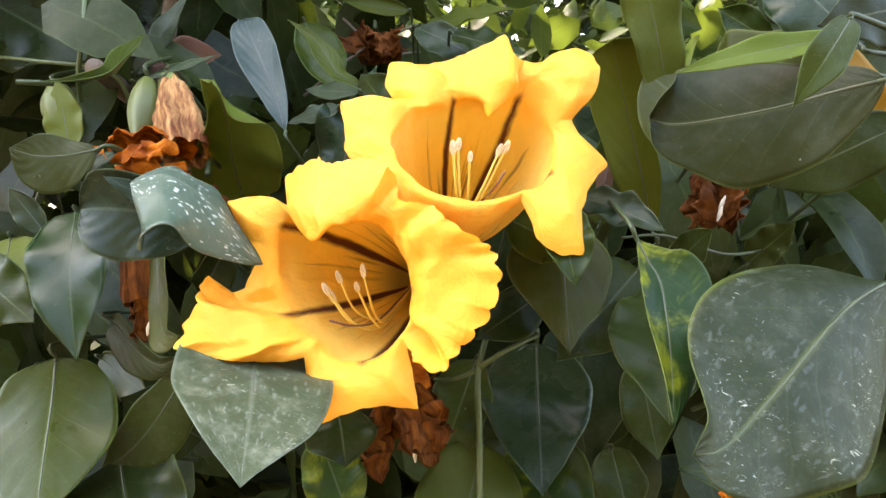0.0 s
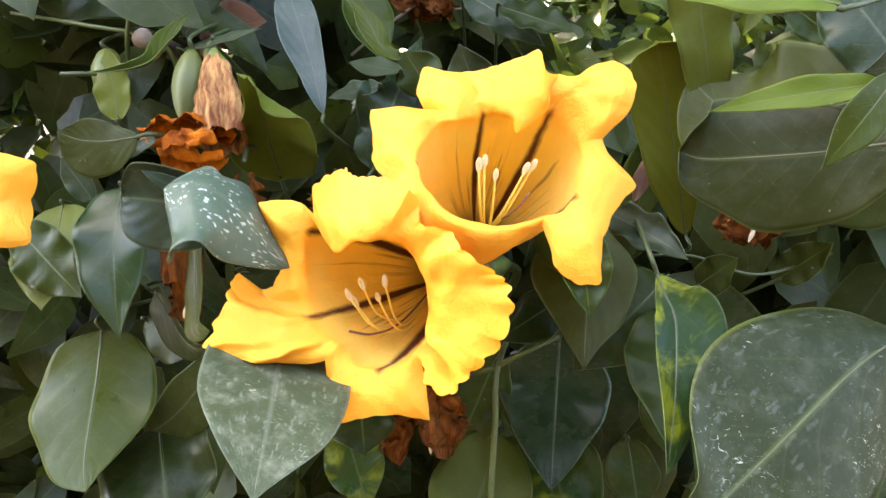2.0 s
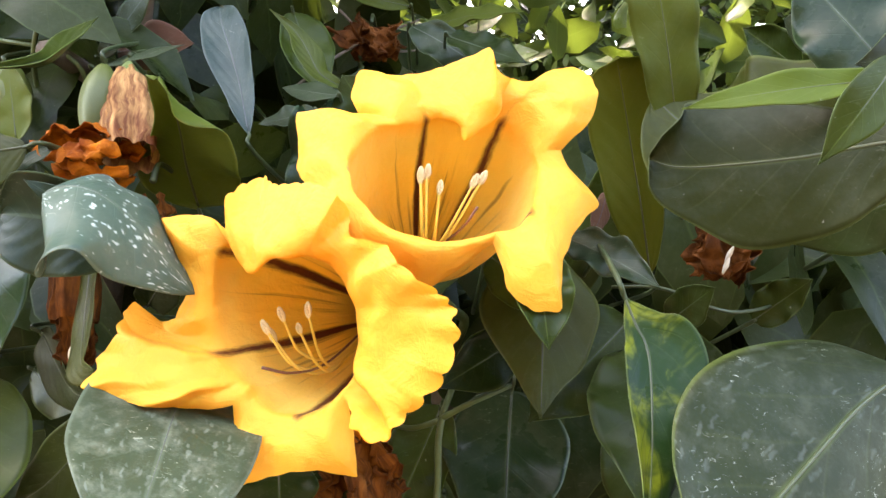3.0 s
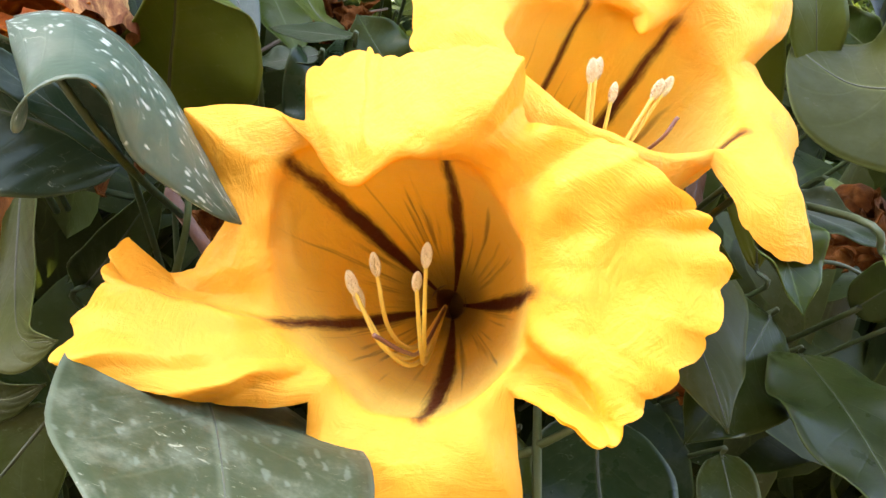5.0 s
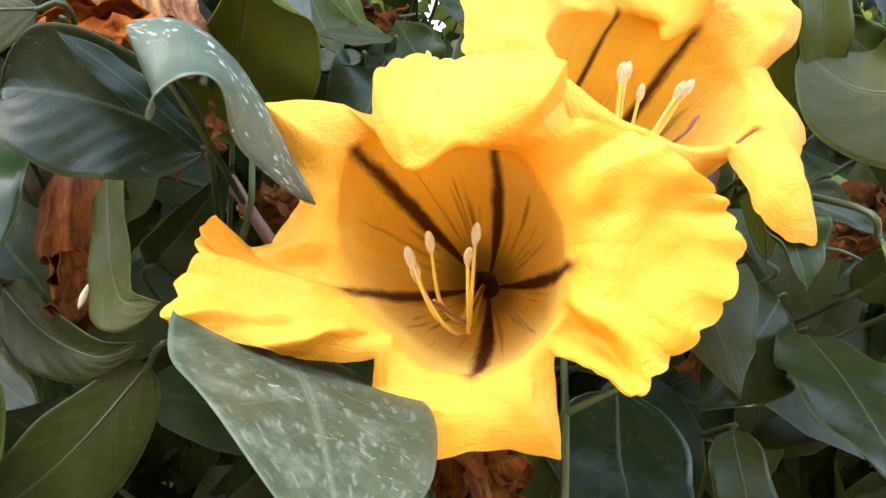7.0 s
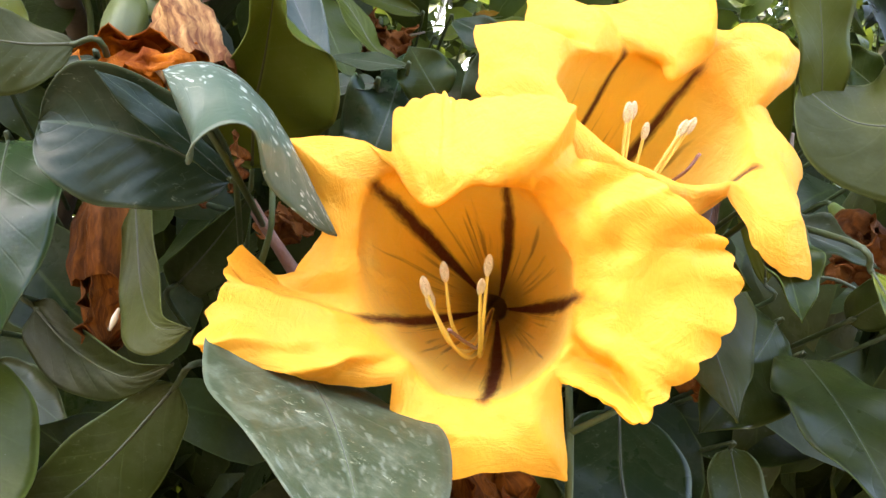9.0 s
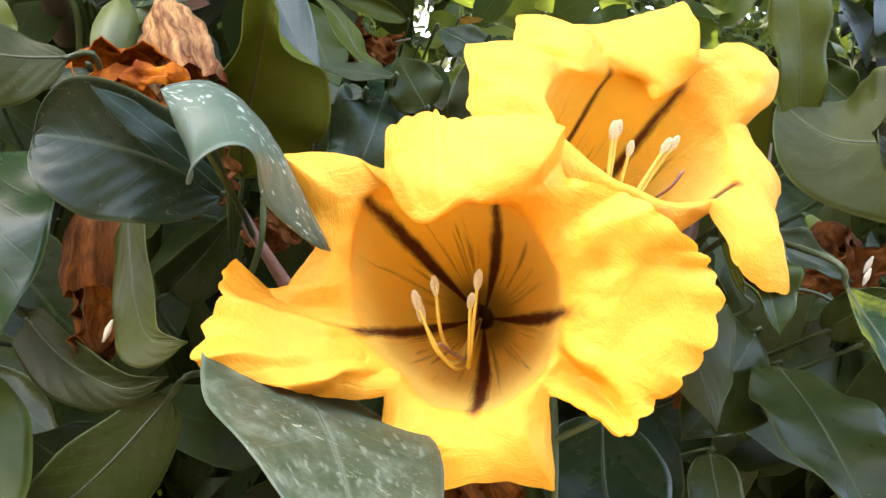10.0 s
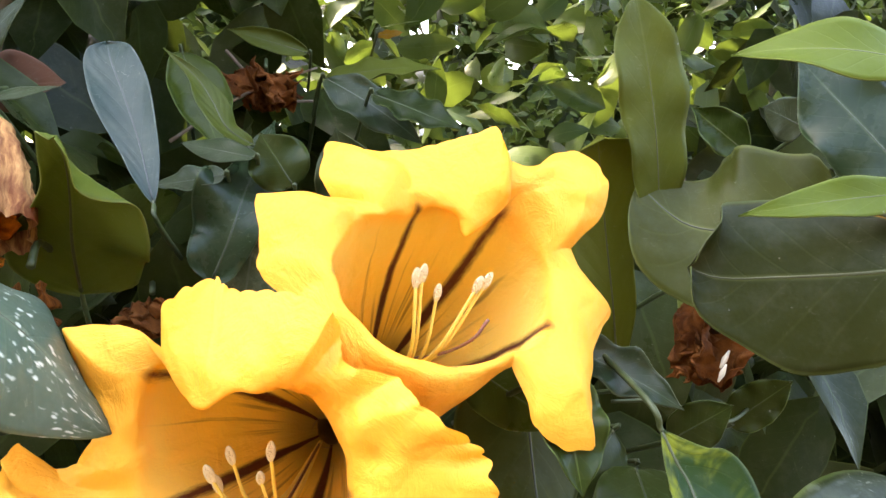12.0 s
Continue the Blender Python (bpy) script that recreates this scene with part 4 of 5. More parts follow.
leaf((0.242, 0.454, 1.469), (0.202, 0.507, 1.538), 0.053, (-0.37, -0.92, 0.17), "sheen", phase=4.9, roll=0.1, wave=0.17, waves=2.5, twist=4, stalk_to=(0.33, 0.52, 1.47))
leaf((0.248, 0.557, 1.511), (0.217, 0.554, 1.519), 0.027, (-0.53, -0.85, 0.01), "grey", phase=3.4, roll=-0.1, wave=0.10, waves=2.2, twist=15)
leaf((0.267, 0.645, 1.503), (0.227, 0.655, 1.531), 0.032, (-0.21, -0.98, 0.05), "mid", curl=.4, phase=5.2, roll=-0.4, wave=0.19, waves=2.2, twist=14)
leaf((-0.304, 0.635, 1.413), (-0.320, 0.651, 1.473), 0.035, (0.00, -0.99, 0.10), "olive", phase=2.8, roll=-0.3, wave=0.09, waves=3.2, twist=-5)
leaf((-0.310, 0.598, 1.351), (-0.338, 0.602, 1.385), 0.024, (0.34, -0.93, 0.10), "grey", phase=0.6, roll=-0.6, wave=0.09, waves=2.3, twist=-17)
leaf((-0.279, 0.713, 1.485), (-0.223, 0.700, 1.555), 0.025, (-0.34, -0.93, 0.10), "grey", phase=5.2, roll=-0.1, wave=0.15, waves=2.2, twist=-12)
leaf((-0.274, 0.734, 1.493), (-0.201, 0.715, 1.502), 0.049, (0.00, -0.98, 0.28), "brown", wave=.2, phase=0.5, roll=-0.4, waves=1.8, twist=-14)
leaf((-0.263, 0.671, 1.473), (-0.187, 0.653, 1.493), 0.014, (0.00, -0.64, 0.83), "grey", phase=0.2, roll=-0.1, wave=0.10, waves=2.9, twist=16)
leaf((-0.494, 0.824, 1.585), (-0.344, 0.775, 1.506), 0.108, (0.00, -0.93, 0.44), "dark", phase=4.8, roll=0.1, wave=0.19, waves=2.3, twist=5)
leaf((-0.336, 0.598, 1.346), (-0.306, 0.511, 1.285), 0.066, (0.00, -0.93, 0.44), "olive", phase=2.6, roll=0.3, wave=0.13, waves=2.2, twist=3)
leaf((-0.350, 0.556, 1.334), (-0.275, 0.512, 1.296), 0.047, (0.00, -0.93, 0.44), "mid", phase=3.0, roll=0.2, wave=0.15, waves=3.4, twist=-8)
leaf((-0.143, 0.820, 1.550), (-0.102, 0.772, 1.470), 0.051, (0.26, -0.96, 0.10), "mid", phase=2.5, roll=-0.5, wave=0.10, waves=2.5, twist=7)
leaf((-0.045, 0.669, 1.447), (-0.070, 0.672, 1.480), 0.043, (0.00, -0.99, 0.10), "dark", wave=.2, phase=1.0, roll=0.1, waves=1.7, twist=10)
leaf((0.008, 0.737, 1.524), (0.075, 0.715, 1.503), 0.042, (0.00, -0.76, 0.72), "dark", phase=5.1, roll=-0.4, wave=0.13, waves=3.2, twist=8)
leaf((0.125, 0.619, 1.354), (0.139, 0.608, 1.443), 0.040, (0.34, -0.93, 0.10), "mid", phase=3.9, roll=-0.1, wave=0.13, waves=1.9, twist=-15)
leaf((0.149, 0.496, 1.337), (0.164, 0.469, 1.363), 0.025, (0.00, -0.86, 0.59), "dark", phase=3.5, roll=0.3, wave=0.10, waves=2.6, twist=-10)
leaf((0.220, 0.556, 1.330), (0.247, 0.539, 1.362), 0.028, (0.00, -0.86, 0.59), "mid", phase=0.0, roll=-0.4, wave=0.18, waves=3.2, twist=-2)
leaf((0.146, 0.524, 1.314), (0.126, 0.417, 1.258), 0.067, (-0.17, -0.98, 0.10), "dark", fold=8, bend=.04, wave=.1, phase=5.8, roll=-0.1, waves=3.2, twist=8)
leaf((0.152, 0.588, 1.250), (0.162, 0.560, 1.181), 0.043, (0.00, -0.98, 0.28), "dark", phase=5.1, roll=0.1, wave=0.13, waves=1.7, twist=-17)
leaf((0.236, 0.481, 1.195), (0.146, 0.463, 1.214), 0.032, (0.00, -0.86, 0.59), "mid", phase=5.2, roll=0.4, wave=0.16, waves=2.6, twist=-8)
leaf((0.047, 0.531, 1.364), (0.086, 0.481, 1.345), 0.036, (-0.20, -0.96, 0.22), "mid", phase=4.1, roll=0.3, wave=0.11, waves=2.6, twist=10)
leaf((-0.154, 0.497, 1.360), (-0.211, 0.481, 1.395), 0.014, (0.16, -0.90, 0.43), "flecked", bend=.04, broad=.6, point=.3, twist=0, roll=0, phase=1.3, wave=0.18, waves=2.9)
leaf((-0.072, 0.678, 1.349), (-0.067, 0.660, 1.422), 0.045, (-0.19, -0.89, 0.47), "speckled", roll=0, phase=0.7, wave=0.10, waves=1.9, twist=0)
leaf((0.039, 1.058, 1.636), (0.068, 1.052, 1.643), 0.014, (-0.18, -0.85, 0.54), "yellow", phase=0.9, roll=0.1, wave=0.18, waves=2.3, twist=-8)
draped_leaf(((-0.156, 0.504, 1.360), (-0.179, 0.494, 1.372), (-0.205, 0.487, 1.376), (-0.235, 0.500, 1.373)), (0.12, -0.95, 0.30), (0.026, 0.5, 0.2, 0.0, 0.80, 0.8), (0.033, 0.10, 0.0, 0.1, 0.62, 0.5), "flecked", "dark leaf with white flecks, folded along its midrib", 0.0, (-0.153, 0.611, 1.349))
draped_leaf(((-0.1766, 0.4375, 1.3912), (-0.1504, 0.4360, 1.4068), (-0.1351, 0.4441, 1.3821), (-0.1079, 0.4582, 1.3427)), (0.517, -0.284, 0.997), (0.054, -0.309, 0.024, 0.201, 0.24, 0.80), (0.049, -0.274, -0.035, 0.002, 0.58, 0.75), "spotted", "arching leaf covered in white spots", 2.775, (-0.142, 0.609, 1.341))
leaf((-0.122, 0.490, 1.286), (-0.092, 0.337, 1.256), 0.090, (0.27, -0.12, 0.95), "speckled", "grey-green leaf speckled white beneath the flower", bend=0.08, fold=3, broad=0.48, point=0.4)
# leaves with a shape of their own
blade(((-0.121, 0.600, 1.428), (-0.128, 0.610, 1.446), (-0.136, 0.625, 1.464), (-0.150, 0.645, 1.491), (-0.162, 0.662, 1.512), (-0.168, 0.675, 1.525)), (0.0013, 0.0083, 0.0132, 0.0180, 0.0161, 0.0086), (0.0013, 0.0077, 0.0112, 0.0163, 0.0147, 0.0086), "sky", "leaf tinted blue-grey for the sky it reflects", lift=((1, 2, 4, 5, 4, 2), (1, 2, 5, 6, 5, 2)), wave=0.12)
blade(((-0.092, 0.660, 1.380), (-0.083, 0.660, 1.409), (-0.077, 0.670, 1.436), (-0.071, 0.700, 1.462), (-0.062, 0.735, 1.495)), (0.0145, 0.0262, 0.0289, 0.0165, 0.0000), (0.0109, 0.0167, 0.0193, 0.0133, 0.0000), "sheen", "dark leaf with a wavy pale margin", lift=((3, -4, 7, -3, 0), (2, 4, -3, 3, 0)), wave=0.3)
blade(((-0.075, 0.700, 1.473), (-0.093, 0.700, 1.483), (-0.105, 0.710, 1.501), (-0.119, 0.720, 1.518), (-0.143, 0.730, 1.536)), (0.0039, 0.0078, 0.0110, 0.0056, 0.0000), (0.0039, 0.0078, 0.0102, 0.0048, 0.0000), "olive", lift=((3, 5, 6, 3, 0), (2, -4, -4, 2, 0)), wave=0.15)
blade(((0.238, 0.500, 1.459), (0.213, 0.510, 1.451), (0.186, 0.520, 1.445), (0.164, 0.535, 1.447), (0.142, 0.550, 1.466)), (0.0296, 0.0419, 0.0470, 0.0388, 0.0095), (0.0340, 0.0449, 0.0500, 0.0410, 0.0095), "drab", "broad olive leaf behind a darker one", lift=((0, -3, -4, -2, 0), (0, -4, -6, -4, 0)), stalk_to=(0.34, 0.56, 1.46))
blade(((0.079, 0.535, 1.375), (0.079, 0.525, 1.360), (0.080, 0.515, 1.339), (0.080, 0.500, 1.318), (0.079, 0.482, 1.302), (0.078, 0.466, 1.286)), (0.0061, 0.0224, 0.0345, 0.0283, 0.0124, 0.0000), (0.0061, 0.0239, 0.0380, 0.0260, 0.0130, 0.0000), "drab", "pointed heart-shaped leaf fading to olive at the tip", lift=((-4, -8, -10, -8, -4, 0), (-3, -7, -8, -6, -3, 0)), stalk_to=(0.085, 0.60, 1.385))
blade(((0.071, 0.575, 1.268), (0.070, 0.560, 1.237), (0.069, 0.540, 1.218), (0.068, 0.520, 1.201), (0.067, 0.500, 1.180)), (0.0218, 0.0408, 0.0343, 0.0204, 0.0000), (0.0218, 0.0430, 0.0377, 0.0228, 0.0000), "sheen", "dark blue-green leaf hanging beneath the flowers", lift=((0, 4, 4, 2, 0), (0, 4, 4, 2, 0)))
blade(((0.251, 0.425, 1.339), (0.215, 0.405, 1.326), (0.171, 0.370, 1.300), (0.143, 0.348, 1.283), (0.123, 0.330, 1.276), (0.107, 0.319, 1.278)), (0.0079, 0.0466, 0.0568, 0.0433, 0.0225, 0.0019), (0.0019, 0.0367, 0.0560, 0.0414, 0.0212, 0.0019), "dusty", "large dusty green leaf with white flecks", lift=((-6, -10, -8, -4, 0, 0), (-14, -16, -8, 0, 2, 0)), stalk_to=(0.34, 0.50, 1.36))
blade(((0.110, 0.437, 1.360), (0.115, 0.430, 1.348), (0.120, 0.422, 1.337), (0.119, 0.402, 1.316), (0.114, 0.376, 1.299), (0.107, 0.347, 1.280)), (0.0000, 0.0133, 0.0262, 0.0227, 0.0129, 0.0000), (0.0000, 0.0063, 0.0115, 0.0120, 0.0065, 0.0000), "blotched", "leaf blotched with yellow, pale edge", lift=((0, 3, 6, 0, -4, 0), (0, 2, 4, 5, 4, 0)), stalk_to=(0.105, 0.52, 1.385))
blade(((0.217, 0.385, 1.443), (0.198, 0.400, 1.438), (0.179, 0.415, 1.432), (0.154, 0.430, 1.427), (0.130, 0.437, 1.424), (0.116, 0.440, 1.427)), (0.0083, 0.0274, 0.0375, 0.0379, 0.0237, 0.0080), (0.0055, 0.0173, 0.0285, 0.0367, 0.0316, 0.0111), "moss", "broad olive-grey leaf with a rolled end", lift=((0, -4, -6, -6, 0, 4), (0, -4, -6, -6, 2, 8)), stalk_to=(0.30, 0.43, 1.46))
blade(((0.159, 0.585, 1.352), (0.148, 0.578, 1.394), (0.137, 0.572, 1.431), (0.127, 0.565, 1.464), (0.118, 0.557, 1.491)), (0.0052, 0.0204, 0.0260, 0.0260, 0.0197), (0.0052, 0.0136, 0.0160, 0.0202, 0.0184), "lime", "olive-yellow leaf with a wavy blunt end", lift=((0, 2, 6, 4, 8), (0, 4, 4, 6, 10)))
blade(((-0.155, 0.600, 1.377), (-0.156, 0.578, 1.404), (-0.153, 0.556, 1.427), (-0.151, 0.535, 1.445), (-0.149, 0.510, 1.457)), (0.0132, 0.0294, 0.0145, 0.0069, 0.0110), (0.0263, 0.0387, 0.0435, 0.0317, 0.0110), "cup", "cupped olive leaf with a curled pale edge", lift=((4, 10, 12, 10, 4), (2, 6, 10, 8, 2)), stalk_to=(-0.156, 0.675, 1.315))
blade(((-0.233, 0.523, 1.412), (-0.254, 0.522, 1.408), (-0.273, 0.520, 1.408), (-0.289, 0.519, 1.413)), (0.0076, 0.0235, 0.0219, 0.0015), (0.0030, 0.0137, 0.0159, 0.0015), "moss", lift=((0, -3, -3, 0), (0, -2, 2, 0)), stalk_to=(-0.235, 0.62, 1.40))
blade(((-0.256, 0.495, 1.454), (-0.240, 0.510, 1.456), (-0.224, 0.530, 1.462), (-0.223, 0.558, 1.479), (-0.221, 0.586, 1.499)), (0.0000, 0.0022, 0.0061, 0.0096, 0.0000), (0.0000, 0.0015, 0.0019, 0.0048, 0.0000), "mid", lift=((0, 3, 6, 4, 0), (0, 3, 6, 4, 0)), stalk_to=(-0.252, 0.507, 1.454))
blade(((-0.266, 0.520, 1.270), (-0.260, 0.500, 1.245), (-0.253, 0.475, 1.222), (-0.246, 0.452, 1.201), (-0.237, 0.436, 1.189)), (0.0207, 0.0404, 0.0405, 0.0207, 0.0000), (0.0249, 0.0485, 0.0460, 0.0271, 0.0000), "mid", "broad green leaf hanging low in the hedge", lift=((0, -5, -6, -3, 0), (0, -6, -7, -3, 0)))
blade(((-0.163, 0.485, 1.273), (-0.186, 0.492, 1.238), (-0.209, 0.500, 1.212), (-0.234, 0.507, 1.193)), (0.0109, 0.0230, 0.0174, 0.0000), (0.0080, 0.0170, 0.0136, 0.0000), "dark", lift=((0, -4, -2, 0), (0, 4, 6, 0)))
blade(((-0.246, 0.565, 1.288), (-0.221, 0.535, 1.277), (-0.198, 0.505, 1.273), (-0.180, 0.485, 1.274), (-0.163, 0.468, 1.284)), (0.0085, 0.0090, 0.0084, 0.0061, 0.0000), (0.0127, 0.0164, 0.0128, 0.0061, 0.0000), "moss", "folded leaf with a pale upper edge", lift=((3, 6, 8, 5, 0), (-2, -6, -6, -3, 0)))
blade(((-0.203, 0.545, 1.351), (-0.192, 0.515, 1.326), (-0.183, 0.492, 1.308), (-0.172, 0.468, 1.298), (-0.156, 0.449, 1.301)), (0.0077, 0.0076, 0.0086, 0.0054, 0.0000), (0.0069, 0.0076, 0.0105, 0.0116, 0.0000), "drab", "narrow olive leaf curled beside a withered flower", lift=((4, 6, 6, 3, 0), (-2, -4, -6, -4, 0)), stalk_to=(-0.20, 0.62, 1.36))
blade(((-0.183, 0.585, 1.307), (-0.171, 0.572, 1.323), (-0.159, 0.560, 1.342), (-0.148, 0.551, 1.361)), (0.0107, 0.0090, 0.0053, 0.0000), (0.0122, 0.0167, 0.0105, 0.0000), "dark", lift=((6, 8, 5, 0), (-3, -4, -2, 0)))
blade(((0.129, 0.605, 1.405), (0.125, 0.600, 1.388), (0.120, 0.595, 1.374)), (0.0035, 0.0061, 0.0009), (0.0035, 0.0070, 0.0009), "brown", lift=((3, -3, 2), (-3, 3, 0)))

# ---- withered flowers ----
def crumple(p, amount, scale, seed):
    for i in range(p.shape[0]):
        for j in range(p.shape[1]):
            q = Vector(p[i, j] * scale) + Vector((seed * 7.7, seed * 1.3, 0))
            p[i, j] += np.array(noise.noise_vector(q)) * amount + np.array(noise.noise_vector(q * 2.7)) * amount * 0.5
    return p


def withered(at, hang, count, long, wide, material, label, seed, cap=None, husks=0, stem_from=None, flare=0.45, mouth=0.012, crease=0.0075):
    """A collapsed flower: a wrinkled tube from stem_from to at, and crumpled lobes that hang on from there along hang."""
    r = random.Random(seed)
    at, hang = np.array(at, dtype=float), np.array(hang, dtype=float)
    hang /= np.linalg.norm(hang)
    root = np.array(stem_from, dtype=float) if stem_from else at - hang * 0.03
    top = thing("withered_flower", tuple(at), label, "dead flower", "withered flowers")
    side = np.cross(hang, (0.1, -1, 0.2))
    side /= np.linalg.norm(side)
    front = np.cross(side, hang)
    for i in range(count):
        a = 6.283 * i / count + r.uniform(-0.4, 0.4)
        out = side * math.cos(a) + front * math.sin(a)
        l = long * r.uniform(0.7, 1.15)
        tip = at + hang * l + out * l * r.uniform(0.3, 1.3) * flare
        p, uv = leaf_grid(at + out * mouth * 0.9 - hang * 0.004, tip, out * 0.8 - hang * 0.3, wide * r.uniform(0.8, 1.3), 26, 19, r.uniform(-0.05, 0.2), r.uniform(-30, 40), r.uniform(-0.5, 0.9), r.uniform(-60, 60), 0.35, 3.0, 0.62, 0.0, r.uniform(0, 6), quilt=0.0)
        p = crumple(p, crease, 62.0, seed + i)
        p = crumple(p, crease * 0.32, 190.0, seed + i + 40)
        v, f, t, _ = shell(p - at, uv, 0.0005)
        put("petal", mesh_from("petal", v, f, t, None, material), top, at)
    if mouth < 0.008:
        stalk("flower_stalk", top, (at - hang * 0.01, at - hang * 0.02 + np.array((0, 0.02, 0)), at + np.array((0.0, 0.10, -0.01))), (0.0022, 0.0018, 0.002), PETIOLE, 12, 7)
        return top
    # the wrinkled tube
    nu, nv = 22, 40
    u, a = np.linspace(0, 1, nu)[:, None], np.linspace(0, 2 * np.pi, nv)[None]
    way = (at - root) / np.linalg.norm(at - root)
    s1 = np.cross(way, (0.2, -1, 0.1))
    s1 /= np.linalg.norm(s1)
    s2 = np.cross(way, s1)
    rad = (0.35 + 0.75 * np.sin(np.pi * np.clip(u * 0.62 + 0.05, 0, 1))) * mouth * (1 + 0.17 * np.sin(5 * a + 2.5 * u) + 0.08 * np.sin(13 * a + 1))
    p = root + (u * np.linalg.norm(at - root))[..., None] * way + (rad * np.cos(a))[..., None] * s1 + (rad * np.sin(a))[..., None] * s2
    p = crumple(p, crease * 0.5, 70.0, seed + 90)
    uv = np.stack(np.broadcast_arrays(u, a / 6.3), axis=2)
    put("tube", mesh_from("tube", (p - at).reshape(-1, 3), grid_faces(nu, nv), uv.reshape(-1, 2), None, cap or material), top, at)
    stalk("calyx", top, (root + way * 0.006, root, root - way * 0.012), (mouth * 0.55, mouth * 0.5, 0.003), CALYX, 8, 8, "small green calyx")
    for i in range(husks):
        q = at + hang * long * r.uniform(0.3, 0.8) - np.array((r.uniform(-0.012, 0.012), 0.026, r.uniform(-0.01, 0.01)))
        d = np.array((r.uniform(-0.4, 0.4), -0.1, 1.0)) * 0.005
        stalk("husk", top, (q - d, q, q + d), (0.0005, 0.0017, 0.0005), HUSK, 8, 7, "pale dry husk")
    stalk("flower_stalk", top, (root - way * 0.008, root - way * 0.014 + np.array((0, 0.012, 0)), tuple(root + np.array((0.0, 0.09, -0.02)))), (0.0017, 0.0016, 0.002), PETIOLE, 12, 7)
    return top


def bud(base, tip, fat, label):
    """A green flower bud: a long ribbed calyx that ends in a soft point."""
    base, tip = np.array(base, dtype=float), np.array(tip, dtype=float)
    top = thing("flower_bud", tuple(base), label, "flower bud", "flower buds")
    nu, nv = 20, 25
    u, a = np.linspace(0, 1, nu)[:, None], np.linspace(0, 2 * np.pi, nv)[None]
    way = tip - base
    s1 = np.cross(way, (0.2, -1, 0.1))
    s1 /= np.linalg.norm(s1)
    s2 = np.cross(way / np.linalg.norm(way), s1)
    rad = fat * (np.sin(np.pi * np.clip(u ** 0.85, 0, 1)) ** 0.7 + 0.04) * (1 + 0.06 * np.cos(5 * a))
    p = u[..., None] * way + (rad * np.cos(a))[..., None] * s1 + (rad * np.sin(a))[..., None] * s2
    uv = np.stack(np.broadcast_arrays(u, a / 6.3), axis=2)
    put("calyx", mesh_from("calyx", p.reshape(-1, 3), grid_faces(nu, nv), uv.reshape(-1, 2), None, POD), top, base)
    stalk("stem", top, (base, base - way * 0.2, base - way * 0.3 + np.array((0, 0.12, 0.02))), (0.0022, 0.0016, 0.0018), PETIOLE, 12, 8)
    return top


withered((-0.181, 0.545, 1.408), (-1.0, 0.0, 0.04), 5, 0.060, 0.022, RUST, "shrivelled orange-brown flower with a tan tube on the vine", 11, TAN, 0, (-0.212, 0.615, 1.466), 0.12, 0.0150, 0.0055)
withered((-0.207, 0.530, 1.306), (0.10, -0.15, -1.0), 4, 0.028, 0.020, BARKY, "withered brown flower hanging among the leaves", 12, BARKY, 1, (-0.216, 0.552, 1.360), 0.25, 0.0125, 0.0035)
withered((0.191, 0.545, 1.380), (0.0, -0.35, -0.8), 8, 0.024, 0.026, UMBER, "dried brown flower remnant between leaves", 13, None, 2, (0.190, 0.565, 1.397), 0.40, 0.0125, 0.005)
withered((-0.024, 0.525, 1.245), (0.15, -0.2, -1.0), 4, 0.055, 0.040, BARKY, "withered brown flower below the open ones", 14, RUST, 2, None, 0.55)
withered((0.120, 0.560, 1.300), (0.05, -0.1, -1.0), 3, 0.030, 0.026, UMBER, "small brown dried petal caught between leaves", 15, None, 0, None, 0.2, 0.006)
withered((0.166, 0.400, 1.232), (0.0, -0.3, -1.0), 5, 0.022, 0.022, RUST, "orange withered flower low in the hedge", 16, None, 0, None, 0.5)
withered((-0.129, 0.690, 1.357), (0.3, -0.3, -1.0), 4, 0.020, 0.024, UMBER, "small reddish-brown dried flower behind the leaves", 17, None, 0, None, 0.6, 0.006)
withered((-0.077, 0.900, 1.549), (0.1, -0.3, -1.0), 7, 0.034, 0.036, UMBER, "dark brown withered flower in the shade", 18, None, 0, None, 0.6, 0.006)
withered((-0.165, 0.545, 1.385), (0.10, -0.05, -1.0), 2, 0.036, 0.018, BARKY, "limp brown petal hanging from a withered flower", 19, None, 0, None, 0.2, 0.006, 0.004)
bud((-0.241, 0.641, 1.474), (-0.235, 0.605, 1.415), 0.012, "green pointed flower bud beside the withered flower")
bud((-0.330, 0.671, 1.471), (-0.315, 0.647, 1.429), 0.014, "plump olive-green flower bud among leaves")
bud((-0.234, 0.672, 1.483), (-0.237, 0.660, 1.463), 0.006, "tiny green bud on a thin stalk")


# ---- deeper foliage of the hedge ----
def rise(x, a, b):
    s = min(1.0, max(0.0, (x - a) / (b - a)))
    return s * s * (3 - 2 * s)


def hedge_top(x):
    """Height of the hedge: tall on one side, with a dip where the view opens."""
    return 1.46 + 1.25 * rise(x, 0.05, -0.24) + 0.5 * rise(x, 0.38, 0.75)


def near_spot(r):
    while True:
        x = r.uniform(-0.75, 0.85)
        z = r.uniform(0.75, 1.95)
        if z < hedge_top(x) and not (-0.2 < x < 0.1 and z > 1.46):
            return x, r.uniform(0.68, 0.92), z


def deep_spot(r):
    while True:
        x = r.uniform(-1.7, 1.6)
        z = r.uniform(0.02, 2.75)
        if z < hedge_top(x):
            return x, r.uniform(0.92, 1.3), z


def low_spot(r):
    return r.uniform(-2.2, 2.2), r.uniform(0.95, 1.45), r.uniform(0.05, 1.35)


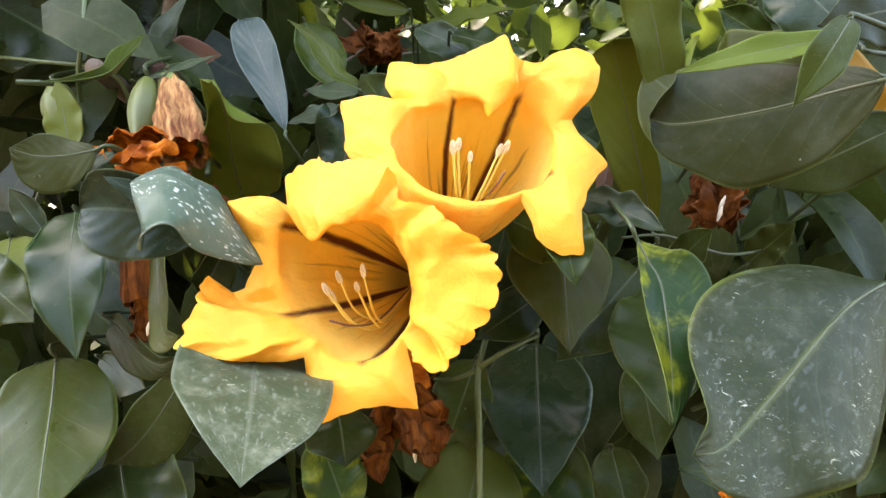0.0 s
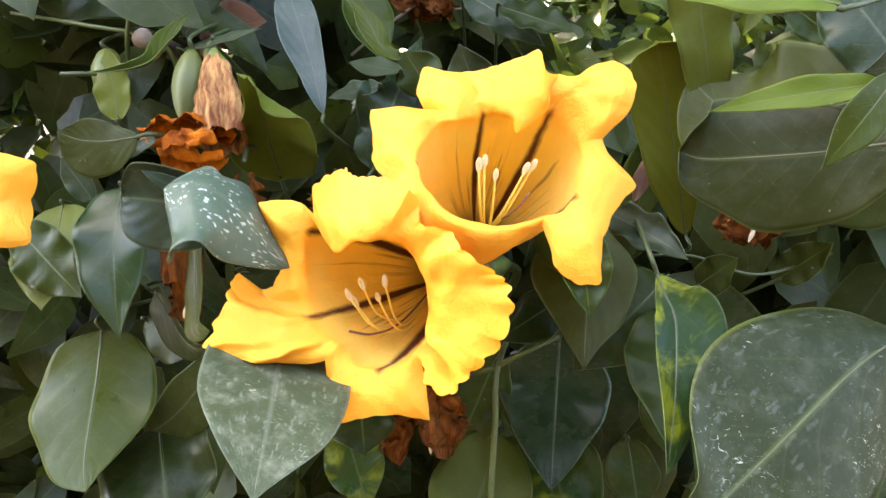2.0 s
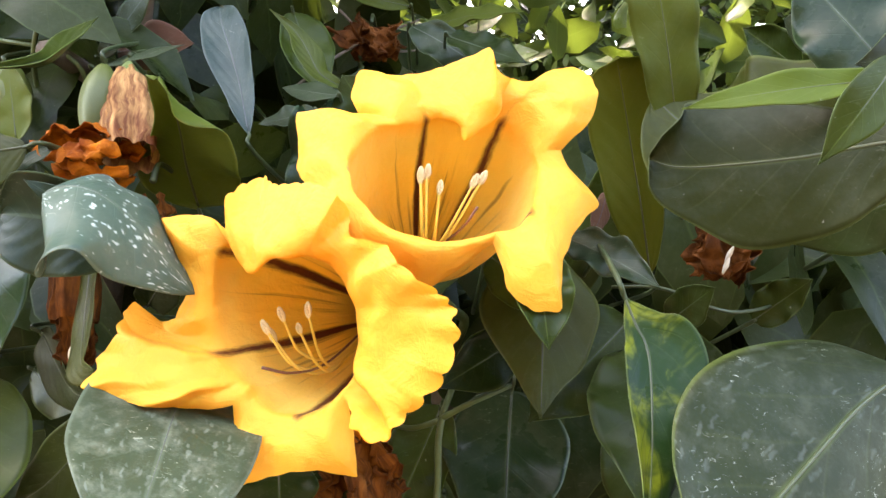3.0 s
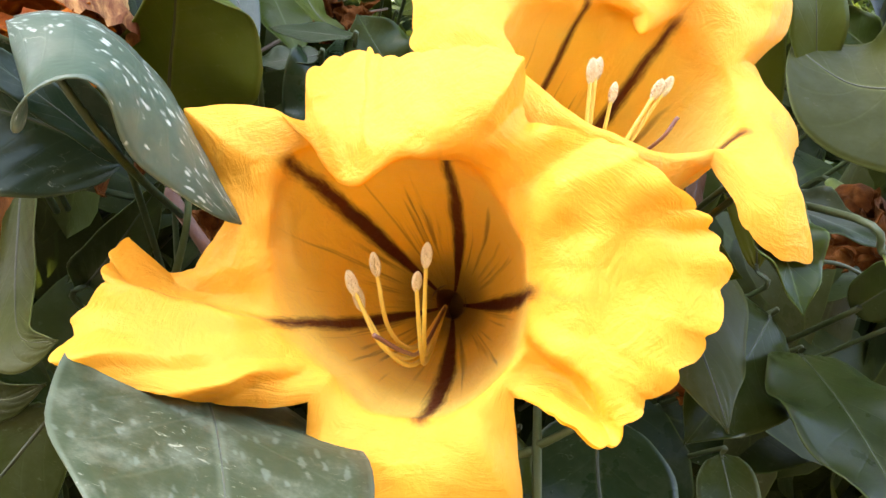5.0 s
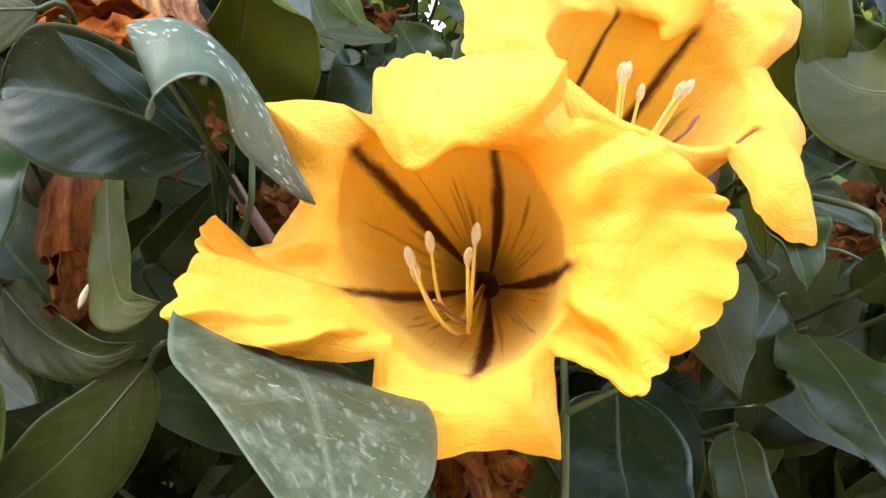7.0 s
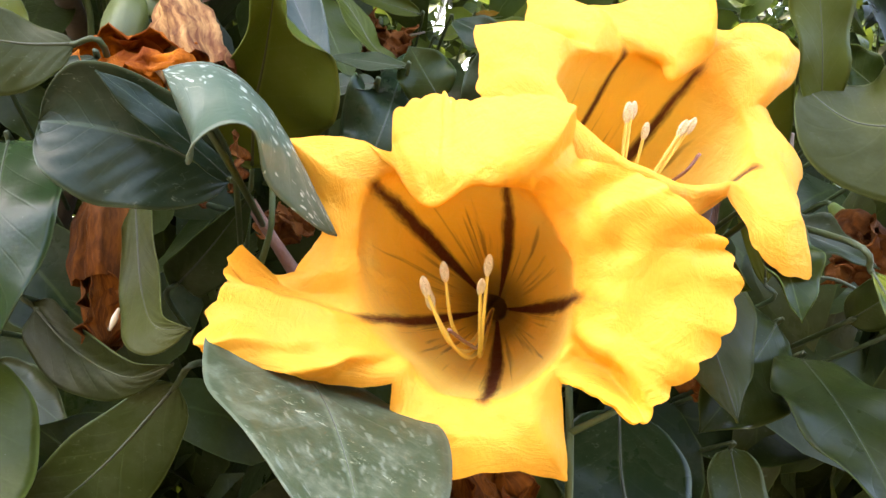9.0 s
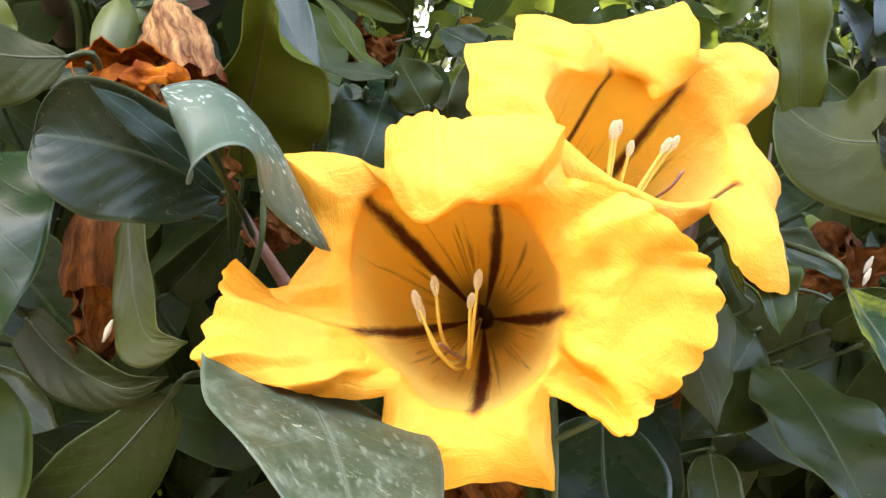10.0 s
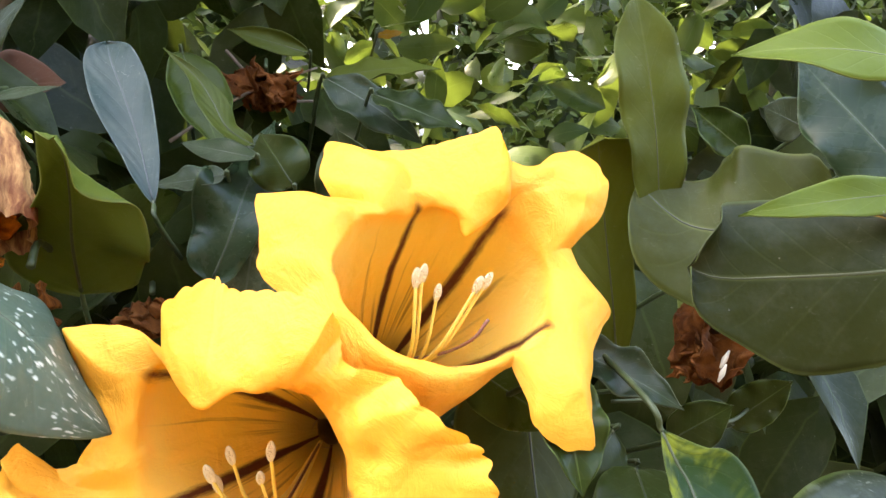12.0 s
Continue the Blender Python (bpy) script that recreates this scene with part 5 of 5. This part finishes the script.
# spots in an added overhead block that shades the hedge from out of view
def sun_block_spot(r):
    return r.uniform(-1.9, 1.2), r.uniform(0.75, 1.6), r.uniform(2.2, 3.4)


def fill_spot(r):
    return r.uniform(0.06, 0.62), r.uniform(0.62, 0.82), r.uniform(0.95, 1.42)


def mid_spot(r):
    z = 1.35 + 0.55 * r.random() ** 1.6
    return r.uniform(-0.2, 1.1), r.uniform(1.15, 1.7), z


def far_spot(r):
    return r.uniform(-1.2, 4.0), r.uniform(2.2, 3.8), 0.6 + 2.2 * (r.random() + r.random())


leaf_mass("hedge_foliage", "dense green leaves deeper in the hedge, coloured dark as if shaded", 1000, 5, near_spot, (0.07, 0.14), "mass", (0.1, -0.8, 0.55), 0.45, 0.5)
leaf_mass("hedge_foliage", "leaves in the heart of the hedge, shade put into their dark colour", 4600, 6, deep_spot, (0.09, 0.17), "mass", (0.0, -0.8, 0.5), 0.6, 0.5)
leaf_mass("hedge_foliage", "leaves low down in the hedge, coloured dark as if shaded", 3000, 16, low_spot, (0.10, 0.18), "mass", (0.0, -0.8, 0.5), 0.6, 0.5)
# unseen leaf block, added to keep direct sun and skylight off the flowers
leaf_mass("hedge_foliage", "unseen leaves overhead, added to block sun and sky", 5000, 17, sun_block_spot, (0.11, 0.19), "mass", (0.0, -0.3, 0.9), 0.5, 0.4)
leaf_mass("hedge_foliage", "green leaves low among the stems, coloured dark as if shaded", 320, 18, fill_spot, (0.09, 0.14), "mass", (0.0, -0.9, 0.4), 0.35, 0.8)
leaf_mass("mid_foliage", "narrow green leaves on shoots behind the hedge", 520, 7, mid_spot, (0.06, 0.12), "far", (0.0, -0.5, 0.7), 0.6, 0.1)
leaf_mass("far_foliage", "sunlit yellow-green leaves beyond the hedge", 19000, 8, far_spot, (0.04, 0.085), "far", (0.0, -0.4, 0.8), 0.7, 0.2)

def back_spot(r):
    return r.uniform(-5, 8), r.uniform(4.2, 5.6), 6.0 * r.random()


leaf_mass("far_thicket", "trees and shrubs closing the distance, coloured dark as if shaded", 9000, 9, back_spot, (0.25, 0.5), "mass", (0.0, -0.6, 0.7), 0.6, 0.3)

# ---- ground ----
ground = tagged(new("ground", mesh_from("ground", [(-400, -400, 0), (400, -400, 0), (400, 400, 0), (-400, 400, 0)], [(0, 1, 2, 3)], None, None, SOIL)), "bare brown soil under the hedge", "ground", kind="structure")

# ---- unseen plain wall added behind the viewer: closes the place, blocks low skylight ----
wall = new("unseen_wall", bpy.data.meshes.new("unseen_wall"))
bm = bmesh.new()
bmesh.ops.create_cube(bm, size=1.0, matrix=Matrix.LocRotScale((0, -1.7, 1.5), None, (9, 0.2, 3.0)))
bm.to_mesh(wall.data)
bm.free()
wall.data.materials.append(PLASTER)
tagged(wall, "unseen plain ochre plaster wall, added to block low sky", "wall", kind="structure")
